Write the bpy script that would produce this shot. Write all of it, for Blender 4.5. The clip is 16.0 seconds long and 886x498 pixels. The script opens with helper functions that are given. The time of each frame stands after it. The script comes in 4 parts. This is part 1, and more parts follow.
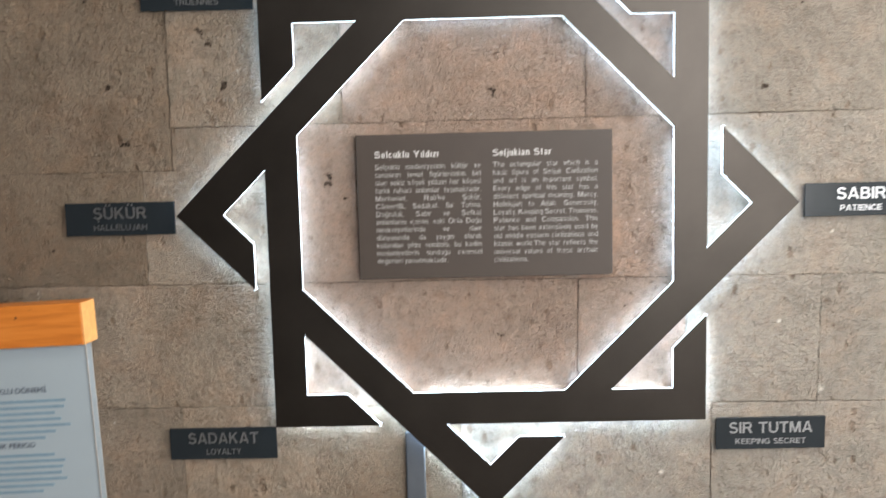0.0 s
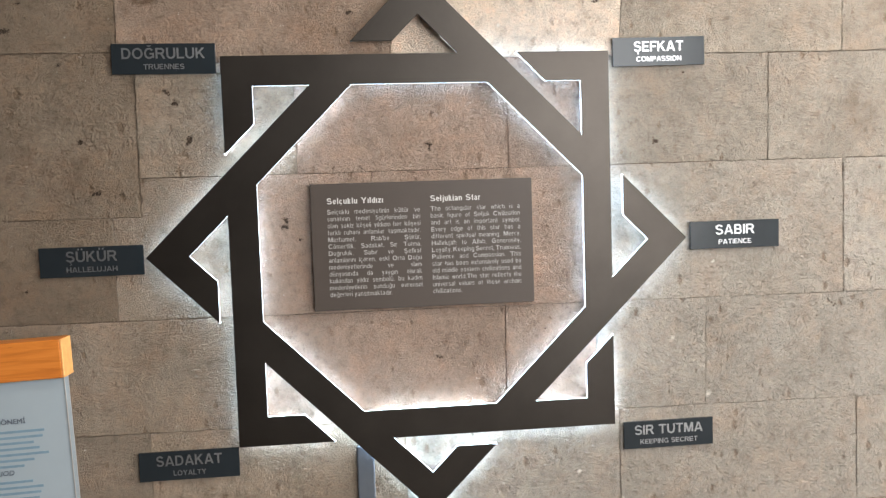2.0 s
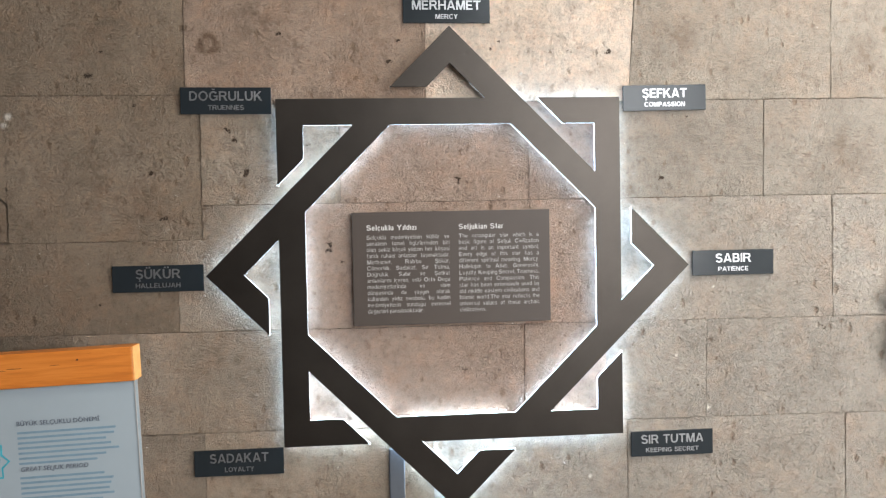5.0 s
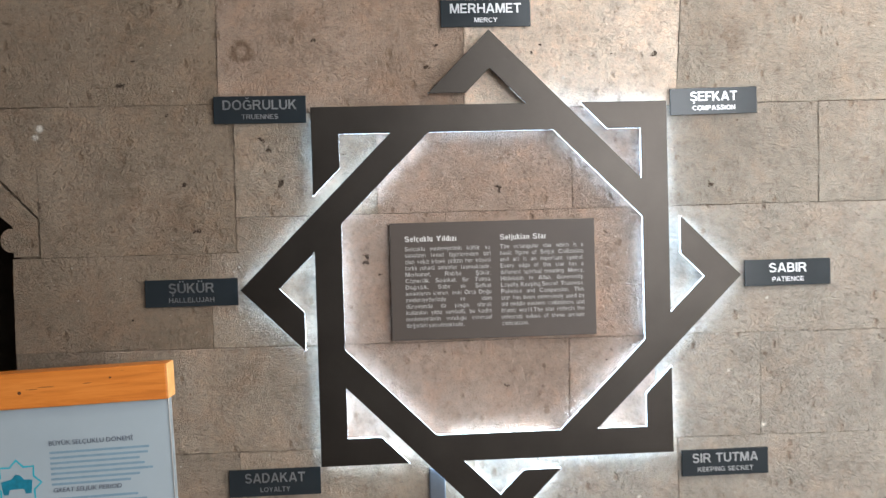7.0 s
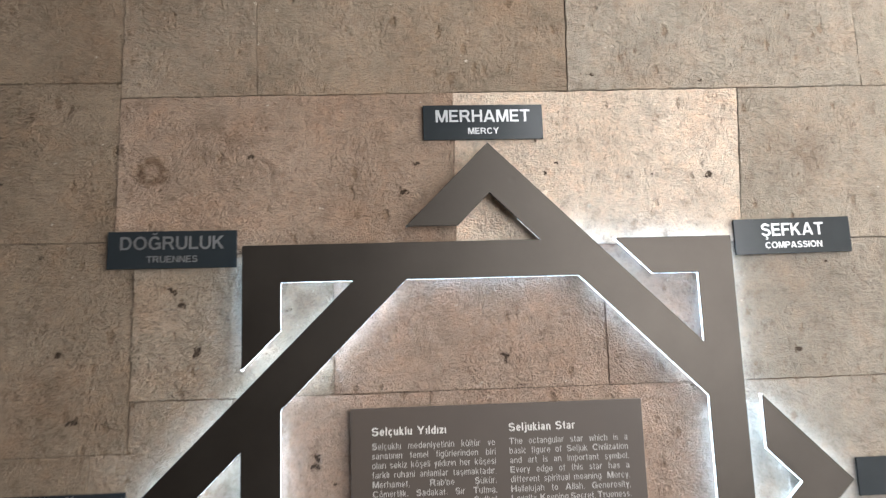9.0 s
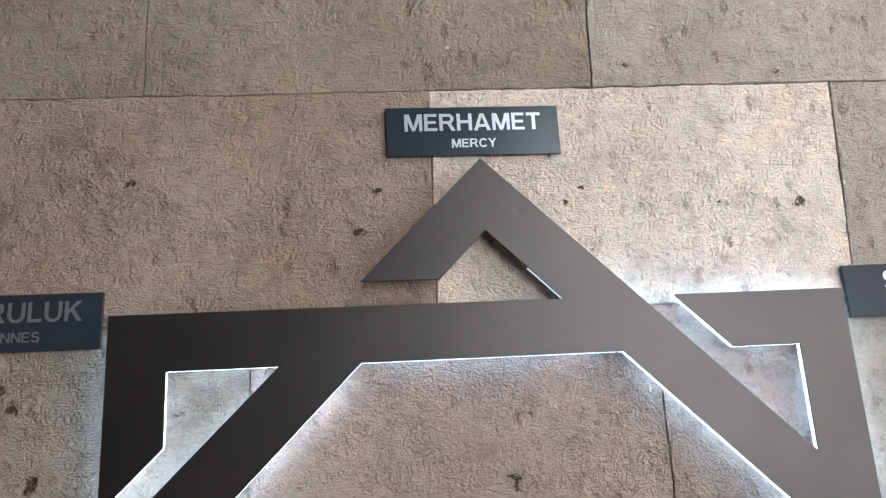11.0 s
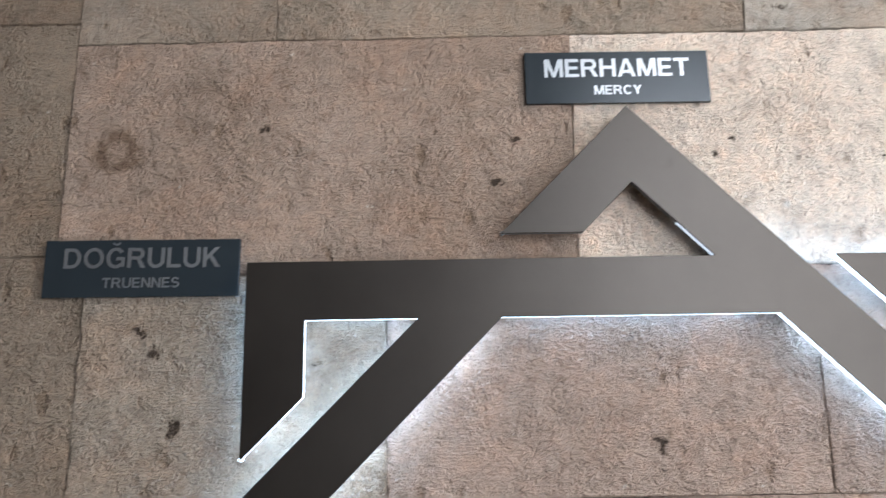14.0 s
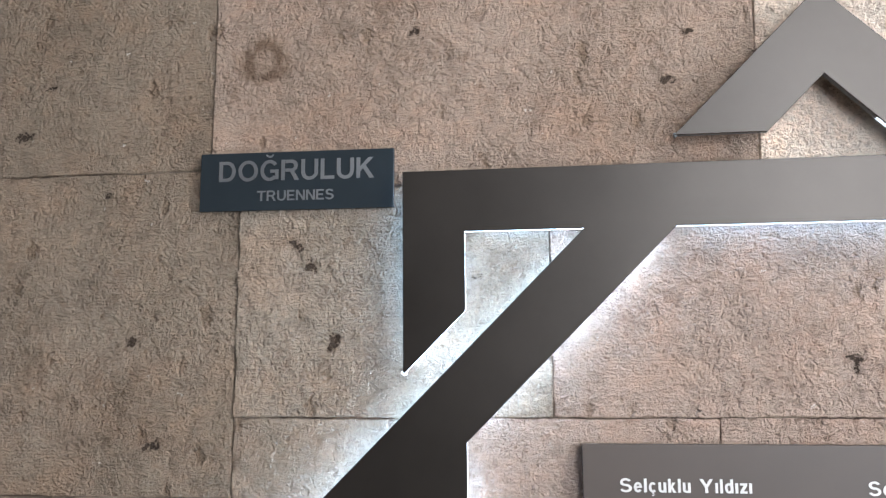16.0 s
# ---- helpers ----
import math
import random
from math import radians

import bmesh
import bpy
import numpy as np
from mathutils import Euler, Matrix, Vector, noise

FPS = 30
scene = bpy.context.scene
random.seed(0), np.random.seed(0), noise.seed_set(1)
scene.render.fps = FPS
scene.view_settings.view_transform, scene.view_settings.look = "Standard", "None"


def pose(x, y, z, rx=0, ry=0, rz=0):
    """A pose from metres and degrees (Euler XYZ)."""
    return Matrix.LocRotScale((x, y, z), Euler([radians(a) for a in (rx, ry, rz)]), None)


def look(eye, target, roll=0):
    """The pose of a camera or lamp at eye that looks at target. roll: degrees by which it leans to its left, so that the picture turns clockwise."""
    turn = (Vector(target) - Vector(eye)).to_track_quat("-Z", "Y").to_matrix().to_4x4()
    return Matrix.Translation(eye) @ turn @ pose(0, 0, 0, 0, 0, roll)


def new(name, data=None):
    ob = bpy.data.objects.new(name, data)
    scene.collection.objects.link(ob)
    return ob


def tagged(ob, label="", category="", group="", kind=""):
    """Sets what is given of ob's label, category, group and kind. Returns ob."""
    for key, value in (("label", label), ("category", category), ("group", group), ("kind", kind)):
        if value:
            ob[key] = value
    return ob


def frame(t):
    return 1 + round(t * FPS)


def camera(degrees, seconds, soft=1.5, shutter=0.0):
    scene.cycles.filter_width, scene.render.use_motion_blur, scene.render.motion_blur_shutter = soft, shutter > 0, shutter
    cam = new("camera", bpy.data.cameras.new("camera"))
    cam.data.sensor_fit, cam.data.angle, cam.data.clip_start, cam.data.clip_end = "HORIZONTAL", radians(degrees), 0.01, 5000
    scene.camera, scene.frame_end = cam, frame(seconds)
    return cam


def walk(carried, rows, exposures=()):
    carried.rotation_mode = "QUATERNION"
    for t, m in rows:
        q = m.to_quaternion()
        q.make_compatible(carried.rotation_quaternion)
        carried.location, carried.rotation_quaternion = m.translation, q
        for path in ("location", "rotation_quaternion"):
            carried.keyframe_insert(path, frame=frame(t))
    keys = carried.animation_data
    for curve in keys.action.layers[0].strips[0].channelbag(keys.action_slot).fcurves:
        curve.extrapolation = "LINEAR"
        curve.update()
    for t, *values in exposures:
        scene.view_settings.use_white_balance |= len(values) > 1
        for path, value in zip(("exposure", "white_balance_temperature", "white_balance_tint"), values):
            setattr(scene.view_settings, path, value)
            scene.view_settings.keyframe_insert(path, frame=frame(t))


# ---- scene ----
cam = camera(59.5, 16.0, soft=1.25, shutter=0.5)
PATH = [
    (0, (-0.086, -2.246, 1.601), (-0.12, -0.256, 1.408), -1.4),
    (0.5, (-0.152, -2.304, 1.63), (-0.048, -0.31, 1.521), -2.2),
    (1, (-0.195, -2.425, 1.629), (-0.046, -0.431, 1.561), -1.6),
    (1.5, (-0.18, -2.5, 1.652), (-0.035, -0.508, 1.538), -1.9),
    (2, (-0.193, -2.565, 1.655), (0.005, -0.579, 1.526), -1.9),
    (2.5, (-0.233, -2.644, 1.652), (-0.015, -0.661, 1.508), -1.9),
    (3, (-0.244, -2.707, 1.644), (-0.042, -0.721, 1.518), -1.6),
    (3.5, (-0.258, -2.762, 1.656), (-0.055, -0.774, 1.565), -1.4),
    (4, (-0.262, -2.807, 1.672), (-0.065, -0.818, 1.601), -1.5),
    (4.2, (-0.264, -2.823, 1.677), (-0.070, -0.833, 1.618), -1.4),
    (6.3, (-0.300, -2.868, 1.655), (-0.172, -0.872, 1.574), -1.2),
    (6.5, (-0.309, -2.838, 1.657), (-0.175, -0.844, 1.576), -1.2),
    (7, (-0.325, -2.753, 1.68), (-0.218, -0.756, 1.637), -1.6),
    (7.5, (-0.323, -2.597, 1.649), (-0.261, -0.598, 1.666), -1.4),
    (8, (-0.309, -2.401, 1.729), (-0.199, -0.412, 1.913), -1.2),
    (8.5, (-0.273, -2.219, 1.755), (-0.143, -0.246, 2.055), -1.5),
    (9, (-0.266, -1.972, 1.784), (-0.122, -0.004, 2.112), -2.0),
    (9.2, (-0.263, -1.874, 1.796), (-0.101, 0.088, 2.150), -2.5),
    (11.3, (-0.189, -1.293, 1.881), (-0.013, 0.629, 2.404), -3.26),
    (11.5, (-0.189, -1.287, 1.881), (-0.021, 0.634, 2.409), -3.3),
    (12, (-0.194, -1.282, 1.881), (-0.03, 0.637, 2.42), -3.4),
    (12.5, (-0.198, -1.276, 1.881), (-0.032, 0.644, 2.415), -3.3),
    (13, (-0.229, -1.268, 1.882), (-0.064, 0.659, 2.389), -2.8),
    (13.5, (-0.277, -1.264, 1.873), (-0.165, 0.674, 2.357), -2.1),
    (14, (-0.32, -1.255, 1.869), (-0.306, 0.696, 2.308), -1.0),
    (14.5, (-0.371, -1.229, 1.855), (-0.422, 0.73, 2.254), -0.4),
    (15, (-0.412, -1.214, 1.861), (-0.533, 0.757, 2.18), -0.6),
    (15.5, (-0.422, -1.192, 1.852), (-0.621, 0.777, 2.136), -0.6),
    (16, (-0.427, -1.189, 1.854), (-0.662, 0.78, 2.112), -0.5),
]
walk(cam, [(t, look(eye, target, roll)) for t, eye, target, roll in PATH],
     [(0.0, 0.08, 6600, 10), (4.2, 0.08, 6550, 10), (6.5, 0.08, 6200, 9), (7.5, 0.13, 6420, 10), (9.2, 0.10, 6500, 10), (11.3, 0.04, 5780, 9), (13.0, 0.04, 5780, 9), (14.5, 0.36, 5880, 9), (16.0, 0.60, 5860, 9)])

# ---- world and light ----
world = bpy.data.worlds.new("world")
scene.world = world
world.use_nodes = True
_bg = world.node_tree.nodes["Background"]
_sky = world.node_tree.nodes.new("ShaderNodeTexSky")
_sky.sky_type = "NISHITA"
_sky.sun_disc = False
_sky.sun_elevation = radians(40)
_sky.sun_rotation = radians(150)
world.node_tree.links.new(_sky.outputs[0], _bg.inputs[0])
_bg.inputs[1].default_value = 0.08


def area_light(name, eye, target, w, h, watts, colour):
    data = bpy.data.lights.new(name, "AREA")
    data.shape, data.size, data.size_y, data.energy, data.color = "RECTANGLE", w, h, watts, colour
    ob = new(name, data)
    ob.matrix_world = look(eye, target)
    return ob


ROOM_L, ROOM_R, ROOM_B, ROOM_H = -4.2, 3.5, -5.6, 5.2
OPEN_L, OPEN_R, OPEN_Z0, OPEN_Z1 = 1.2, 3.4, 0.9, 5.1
# unseen: added large east-wall window and roof light, and tall opening behind the viewer
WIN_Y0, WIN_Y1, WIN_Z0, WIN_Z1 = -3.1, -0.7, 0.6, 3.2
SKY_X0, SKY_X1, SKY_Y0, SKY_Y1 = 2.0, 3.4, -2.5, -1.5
# added lamps that brighten the wall from the right and from above
area_light("added_window_light", (ROOM_R + 0.1, -1.9, 1.9), (ROOM_R - 1, -1.9, 1.9), 2.4, 2.6, 190, (0.95, 0.975, 1.0))
area_light("added_roof_light", (2.7, -2.0, ROOM_H + 0.1), (2.7, -1.999, 0), 1.4, 1.0, 230, (1.0, 0.92, 0.82))
# unseen opening, placed where the metal letters reflect something bright
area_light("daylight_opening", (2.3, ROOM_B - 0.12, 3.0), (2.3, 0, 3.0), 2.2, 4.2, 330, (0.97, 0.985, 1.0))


# ---- materials ----
def material(name):
    m = bpy.data.materials.new(name)
    m.use_nodes = True
    nt = m.node_tree
    return m, nt, nt.nodes["Principled BSDF"]


def node(nt, kind, links=(), **values):
    n = nt.nodes.new(kind)
    for k, v in values.items():
        n.inputs[k.replace("_", " ")].default_value = v
    for out, key in links:
        nt.links.new(out, n.inputs[key])
    return n


def ramp(nt, source, stops):
    r = nt.nodes.new("ShaderNodeValToRGB")
    el = r.color_ramp.elements
    while len(el) < len(stops):
        el.new(0.5)
    for e, (p, c) in zip(el, stops):
        e.position = p
        e.color = (*c, 1) if len(c) == 3 else c
    nt.links.new(source, r.inputs[0])
    return r


def mix(nt, fac, a, b, blend="MIX"):
    n = nt.nodes.new("ShaderNodeMix")
    n.data_type, n.blend_type = "RGBA", blend
    for value, key in ((fac, 0), (a, 6), (b, 7)):
        if isinstance(value, (int, float)):
            n.inputs[key].default_value = value
        elif isinstance(value, tuple):
            n.inputs[key].default_value = (*value, 1)
        else:
            nt.links.new(value, n.inputs[key])
    return n.outputs[2]


def maths(nt, op, a, b=0.0, clamp=False):
    n = nt.nodes.new("ShaderNodeMath")
    n.operation, n.use_clamp = op, clamp
    for i, v in enumerate((a, b)):
        if isinstance(v, (int, float)):
            n.inputs[i].default_value = v
        else:
            nt.links.new(v, n.inputs[i])
    return n.outputs[0]


def stone_material(name, low, mid, high, rough_relief=1.0):
    m, nt, bsdf = material(name)
    tc = nt.nodes.new("ShaderNodeTexCoord")
    info = nt.nodes.new("ShaderNodeObjectInfo")
    shift = nt.nodes.new("ShaderNodeVectorMath")
    shift.operation = "ADD"
    nt.links.new(tc.outputs["Object"], shift.inputs[0])
    off = nt.nodes.new("ShaderNodeCombineXYZ")
    nt.links.new(maths(nt, "MULTIPLY", info.outputs["Random"], 37.0), off.inputs[1])
    nt.links.new(off.outputs[0], shift.inputs[1])
    v = shift.outputs[0]
    big = node(nt, "ShaderNodeTexNoise", [(v, "Vector")], Scale=4.5, Detail=5.0, Roughness=0.6)
    midn = node(nt, "ShaderNodeTexNoise", [(v, "Vector")], Scale=26.0, Detail=6.0, Roughness=0.65)
    fine = node(nt, "ShaderNodeTexNoise", [(v, "Vector")], Scale=190.0, Detail=4.0, Roughness=0.7)
    base = ramp(nt, big.outputs[0], [(0.30, low), (0.5, mid), (0.72, high)])
    tone = ramp(nt, midn.outputs[0], [(0.26, (0.74, 0.70, 0.67)), (0.46, (1, 1, 1)), (0.74, (1.10, 1.09, 1.06))])
    c = mix(nt, 1.0, base.outputs[0], tone.outputs[0], "MULTIPLY")
    # grain tone; its dark end also paints specks of shade between the bumps
    grain = ramp(nt, fine.outputs[0], [(0.30, (0.46, 0.44, 0.42)), (0.47, (0.96, 0.96, 0.96)), (0.56, (1.02, 1.02, 1.02)), (0.78, (1.24, 1.23, 1.21))])
    c = mix(nt, 0.34, c, grain.outputs[0], "MULTIPLY")
    # mottling of pinkish and greyish grains
    mot = node(nt, "ShaderNodeTexNoise", [(v, "Vector")], Scale=48.0, Detail=4.0, Roughness=0.6)
    mt = ramp(nt, mot.outputs[0], [(0.32, (0.84, 0.86, 0.86)), (0.48, (1, 1, 1)), (0.60, (1.04, 1.0, 0.98)), (0.74, (1.16, 1.09, 1.03))])
    c = mix(nt, 0.65, c, mt.outputs[0], "MULTIPLY")
    # greyish and rosy clouds within a block
    cloud = node(nt, "ShaderNodeTexNoise", [(v, "Vector")], Scale=6.5, Detail=6.0, Roughness=0.68, Distortion=0.3)
    hue = ramp(nt, cloud.outputs[0], [(0.34, (0.93, 0.95, 0.955)), (0.5, (1, 1, 1)), (0.66, (1.08, 1.0, 0.95))])
    c = mix(nt, 1.0, c, hue.outputs[0], "MULTIPLY")
    # per block tone
    pb = ramp(nt, info.outputs["Random"], [(0, (0.90, 0.9, 0.9)), (0.5, (1.0, 0.985, 0.97)), (1, (1.07, 1.07, 1.07))])
    c = mix(nt, 1.0, c, pb.outputs[0], "MULTIPLY")
    lump0 = node(nt, "ShaderNodeTexNoise", [(v, "Vector")], Scale=95.0, Detail=3.0, Roughness=0.6)
    # small open pores, coloured darker inside, and shallower chipped hollows
    warp = mix(nt, 0.022, v, lump0.outputs[1], "ADD")
    warp = mix(nt, 0.010, warp, fine.outputs[1], "ADD")
    slant = nt.nodes.new("ShaderNodeMapping")
    slant.inputs["Rotation"].default_value = (0, 0.75, 0)
    slant.inputs["Scale"].default_value = (1.15, 1, 0.62)
    nt.links.new(warp, slant.inputs[0])

    def hollows(scale, power, reach, edge):
        vor = node(nt, "ShaderNodeTexVoronoi", [(slant.outputs[0], "Vector")], Scale=scale, Randomness=1.0)
        keep = node(nt, "ShaderNodeTexWhiteNoise", [(vor.outputs["Position"], "Vector")])
        rad = maths(nt, "MULTIPLY", maths(nt, "POWER", keep.outputs[0], power), reach)
        return maths(nt, "MULTIPLY", maths(nt, "SUBTRACT", rad, vor.outputs["Distance"]), edge, True)

    pore = hollows(60.0, 6.0, 0.25, 5.0)
    scar = hollows(26.0, 2.2, 0.37, 6.0)
    nick = hollows(85.0, 2.5, 0.40, 5.0)
    c = mix(nt, maths(nt, "MULTIPLY", scar, 0.52), c, (0.19, 0.122, 0.075))
    c = mix(nt, maths(nt, "MULTIPLY", nick, 0.30), c, (0.16, 0.108, 0.07))
    c = mix(nt, maths(nt, "MULTIPLY", pore, 0.55), c, (0.085, 0.062, 0.046))
    # pecked marks of the mason's tool, thicker in some areas, hollows tinted for shade
    pk = node(nt, "ShaderNodeTexNoise", [(v, "Vector")], Scale=105.0, Detail=3.0, Roughness=0.62, Distortion=0.6)
    zone = node(nt, "ShaderNodeTexNoise", [(v, "Vector")], Scale=7.0, Detail=3.0)
    bar_ = maths(nt, "ADD", maths(nt, "MULTIPLY", zone.outputs[0], 0.30), 0.32)
    peck = maths(nt, "MULTIPLY", maths(nt, "SUBTRACT", bar_, pk.outputs[0]), 7.0, True)
    c = mix(nt, maths(nt, "MULTIPLY", peck, 0.17), c, (0.19, 0.135, 0.095))
    # pale crystals
    fv = node(nt, "ShaderNodeTexVoronoi", [(warp, "Vector")], Scale=70.0, Randomness=1.0)
    fk = node(nt, "ShaderNodeTexWhiteNoise", [(fv.outputs["Position"], "Vector")])
    fr = maths(nt, "MULTIPLY", maths(nt, "POWER", fk.outputs[0], 14.0), 0.26)
    fleck = maths(nt, "MULTIPLY", maths(nt, "SUBTRACT", fr, fv.outputs["Distance"]), 9.0, True)
    c = mix(nt, maths(nt, "MULTIPLY", fleck, 0.6), c, (0.66, 0.60, 0.52))
    # stains
    st = node(nt, "ShaderNodeTexNoise", [(v, "Vector")], Scale=9.0, Detail=7.0, Roughness=0.72, Distortion=0.4)
    stain = ramp(nt, st.outputs[0], [(0.52, (0, 0, 0)), (0.72, (1, 1, 1))])
    c = mix(nt, maths(nt, "MULTIPLY", stain.outputs[0], 0.40), c, (0.14, 0.10, 0.075))
    at = nt.nodes.new("ShaderNodeAttribute")
    at.attribute_name = "mark"
    sep = nt.nodes.new("ShaderNodeSeparateColor")
    nt.links.new(at.outputs["Color"], sep.inputs[0])
    tear = maths(nt, "ADD", maths(nt, "MULTIPLY", maths(nt, "SUBTRACT", lump0.outputs[0], 0.5), 2.4), maths(nt, "MULTIPLY", maths(nt, "SUBTRACT", fine.outputs[0], 0.5), 1.5))
    ragged = maths(nt, "ADD", sep.outputs[0], maths(nt, "MULTIPLY", tear, maths(nt, "MULTIPLY", sep.outputs[0], 2.0, True)))
    halo = maths(nt, "MULTIPLY", maths(nt, "SUBTRACT", ragged, 0.22), 1.6, True)
    ragged = maths(nt, "MULTIPLY", maths(nt, "SUBTRACT", ragged, 0.52), 5.0, True)
    c = mix(nt, maths(nt, "MULTIPLY", halo, 0.45), c, (0.15, 0.100, 0.066))
    c = mix(nt, maths(nt, "MULTIPLY", ragged, 0.9), c, (0.050, 0.034, 0.024))
    c = mix(nt, sep.outputs[1], c, (0.75, 0.70, 0.63))
    c = mix(nt, maths(nt, "MULTIPLY", sep.outputs[2], 0.85), c, (0.15, 0.095, 0.06))
    nt.links.new(c, bsdf.inputs["Base Color"])
    bsdf.inputs["Roughness"].default_value = 0.93
    bsdf.inputs["Specular IOR Level"].default_value = 0.2
    # relief: chisel rows in patches, grain, chips and pores
    stretch = nt.nodes.new("ShaderNodeMapping")
    stretch.inputs["Scale"].default_value = (75, 75, 135)
    nt.links.new(v, stretch.inputs[0])
    tool = node(nt, "ShaderNodeTexNoise", [(stretch.outputs[0], "Vector")], Scale=1.0, Detail=4.0, Roughness=0.65, Distortion=0.4)
    rows = nt.nodes.new("ShaderNodeTexWave")
    rows.bands_direction = "Z"
    for key, value in (("Scale", 62.0), ("Distortion", 5.0), ("Detail", 3.0), ("Detail Scale", 0.9), ("Detail Roughness", 0.6)):
        rows.inputs[key].default_value = value
    nt.links.new(v, rows.inputs["Vector"])
    lump = node(nt, "ShaderNodeTexNoise", [(v, "Vector")], Scale=60.0, Detail=7.0, Roughness=0.74)
    area = node(nt, "ShaderNodeTexNoise", [(v, "Vector")], Scale=5.0, Detail=4.0, Roughness=0.6)
    patch = ramp(nt, area.outputs[0], [(0.42, (0.12, 0.12, 0.12)), (0.62, (1, 1, 1))])
    crisp = node(nt, "ShaderNodeTexNoise", [(v, "Vector")], Scale=330.0, Detail=3.0, Roughness=0.65)
    h = maths(nt, "MULTIPLY", maths(nt, "MULTIPLY", rows.outputs["Fac"], 0.0006), patch.outputs[0])
    h = maths(nt, "ADD", h, maths(nt, "MULTIPLY", tool.outputs[0], 0.0040))
    h = maths(nt, "ADD", h, maths(nt, "MULTIPLY", lump.outputs[0], 0.0050))
    h = maths(nt, "ADD", h, maths(nt, "MULTIPLY", fine.outputs[0], 0.0085))
    h = maths(nt, "SUBTRACT", h, maths(nt, "MULTIPLY", peck, 0.0042))
    h = maths(nt, "ADD", h, maths(nt, "MULTIPLY", crisp.outputs[0], 0.0050))
    h = maths(nt, "SUBTRACT", h, maths(nt, "MULTIPLY", ragged, 0.007))
    h = maths(nt, "SUBTRACT", h, maths(nt, "MULTIPLY", pore, 0.0045))
    h = maths(nt, "SUBTRACT", h, maths(nt, "MULTIPLY", scar, 0.0085))
    h = maths(nt, "SUBTRACT", h, maths(nt, "MULTIPLY", nick, 0.0045))
    bump = nt.nodes.new("ShaderNodeBump")
    bump.inputs["Strength"].default_value = 1.0 * rough_relief
    bump.inputs["Distance"].default_value = 1.2
    nt.links.new(h, bump.inputs["Height"])
    nt.links.new(bump.outputs[0], bsdf.inputs["Normal"])
    return m


STONE = stone_material("tuff_tan", (0.313, 0.25, 0.190), (0.373, 0.304, 0.236), (0.43, 0.353, 0.279), 1.05)
# browner left-hand stone, darkened further for the light's fall-off to the left
STONE_BROWN_DIM = stone_material("tuff_brown_dim", (0.234, 0.180, 0.131), (0.281, 0.220, 0.163), (0.327, 0.259, 0.196), 1.15)
# the tan stone darkened for weaker light on upper and left blocks
STONE_TAN_DIM = stone_material("tuff_tan_dim", (0.236, 0.187, 0.142), (0.282, 0.228, 0.176), (0.327, 0.267, 0.210), 0.85)
# the grey stone darkened to dim the upper right of the wall
STONE_GREY_DIM = stone_material("tuff_grey_dim", (0.288, 0.250, 0.208), (0.338, 0.297, 0.250), (0.387, 0.344, 0.292), 0.85)
# the rose stone darkened for weaker light at the upper left
STONE_ROSE_DIM = stone_material("tuff_rose_dim", (0.272, 0.198, 0.148), (0.322, 0.239, 0.184), (0.368, 0.279, 0.220), 0.95)
STONE_ROSE = stone_material("tuff_rose", (0.362, 0.266, 0.211), (0.422, 0.317, 0.256), (0.470, 0.362, 0.297), 1.1)
STONE_GREY = stone_material("tuff_grey", (0.320, 0.284, 0.244), (0.376, 0.338, 0.293), (0.428, 0.388, 0.340))
STONE_PALE = stone_material("tuff_pale", (0.64, 0.535, 0.440), (0.73, 0.62, 0.520), (0.78, 0.68, 0.582))


def plain_material(name, colour, rough, metal=0.0, spec=0.5, var=0.12, scale=30.0, bump=0.0, stretch=(1, 1, 1)):
    m, nt, bsdf = material(name)
    tc = nt.nodes.new("ShaderNodeTexCoord")
    mp = nt.nodes.new("ShaderNodeMapping")
    mp.inputs["Scale"].default_value = stretch
    nt.links.new(tc.outputs["Object"], mp.inputs[0])
    n1 = node(nt, "ShaderNodeTexNoise", [(mp.outputs[0], "Vector")], Scale=scale, Detail=5.0, Roughness=0.6)
    lo = tuple(c * (1 - var) for c in colour)
    hi = tuple(c * (1 + var) for c in colour)
    r = ramp(nt, n1.outputs[0], [(0.3, lo), (0.7, hi)])
    nt.links.new(r.outputs[0], bsdf.inputs["Base Color"])
    n2 = node(nt, "ShaderNodeTexNoise", [(mp.outputs[0], "Vector")], Scale=scale * 0.25, Detail=6.0)
    rr = nt.nodes.new("ShaderNodeMapRange")
    rr.inputs[3].default_value, rr.inputs[4].default_value = rough * 0.82, min(1.0, rough * 1.18)
    nt.links.new(n2.outputs[0], rr.inputs[0])
    nt.links.new(rr.outputs[0], bsdf.inputs["Roughness"])
    bsdf.inputs["Metallic"].default_value = metal
    bsdf.inputs["Specular IOR Level"].default_value = spec
    if bump:
        b = nt.nodes.new("ShaderNodeBump")
        b.inputs["Strength"].default_value, b.inputs["Distance"].default_value = 0.5, bump
        nt.links.new(n1.outputs[0], b.inputs["Height"])
        nt.links.new(b.outputs[0], bsdf.inputs["Normal"])
    return m


MORTAR = plain_material("old_mortar", (0.19, 0.146, 0.11), 0.95, spec=0.1, var=0.5, scale=30, bump=0.004)
DENTS = [(0.0600, 0.7885, 0.0075, 0.0004), (-0.0036, 0.8258, 0.0035, 0.00016)]
PLATE = plain_material("bronze_brown_metal", (0.050, 0.0435, 0.038), 0.40, metal=0.92, var=0.10, scale=7, bump=0.0014)
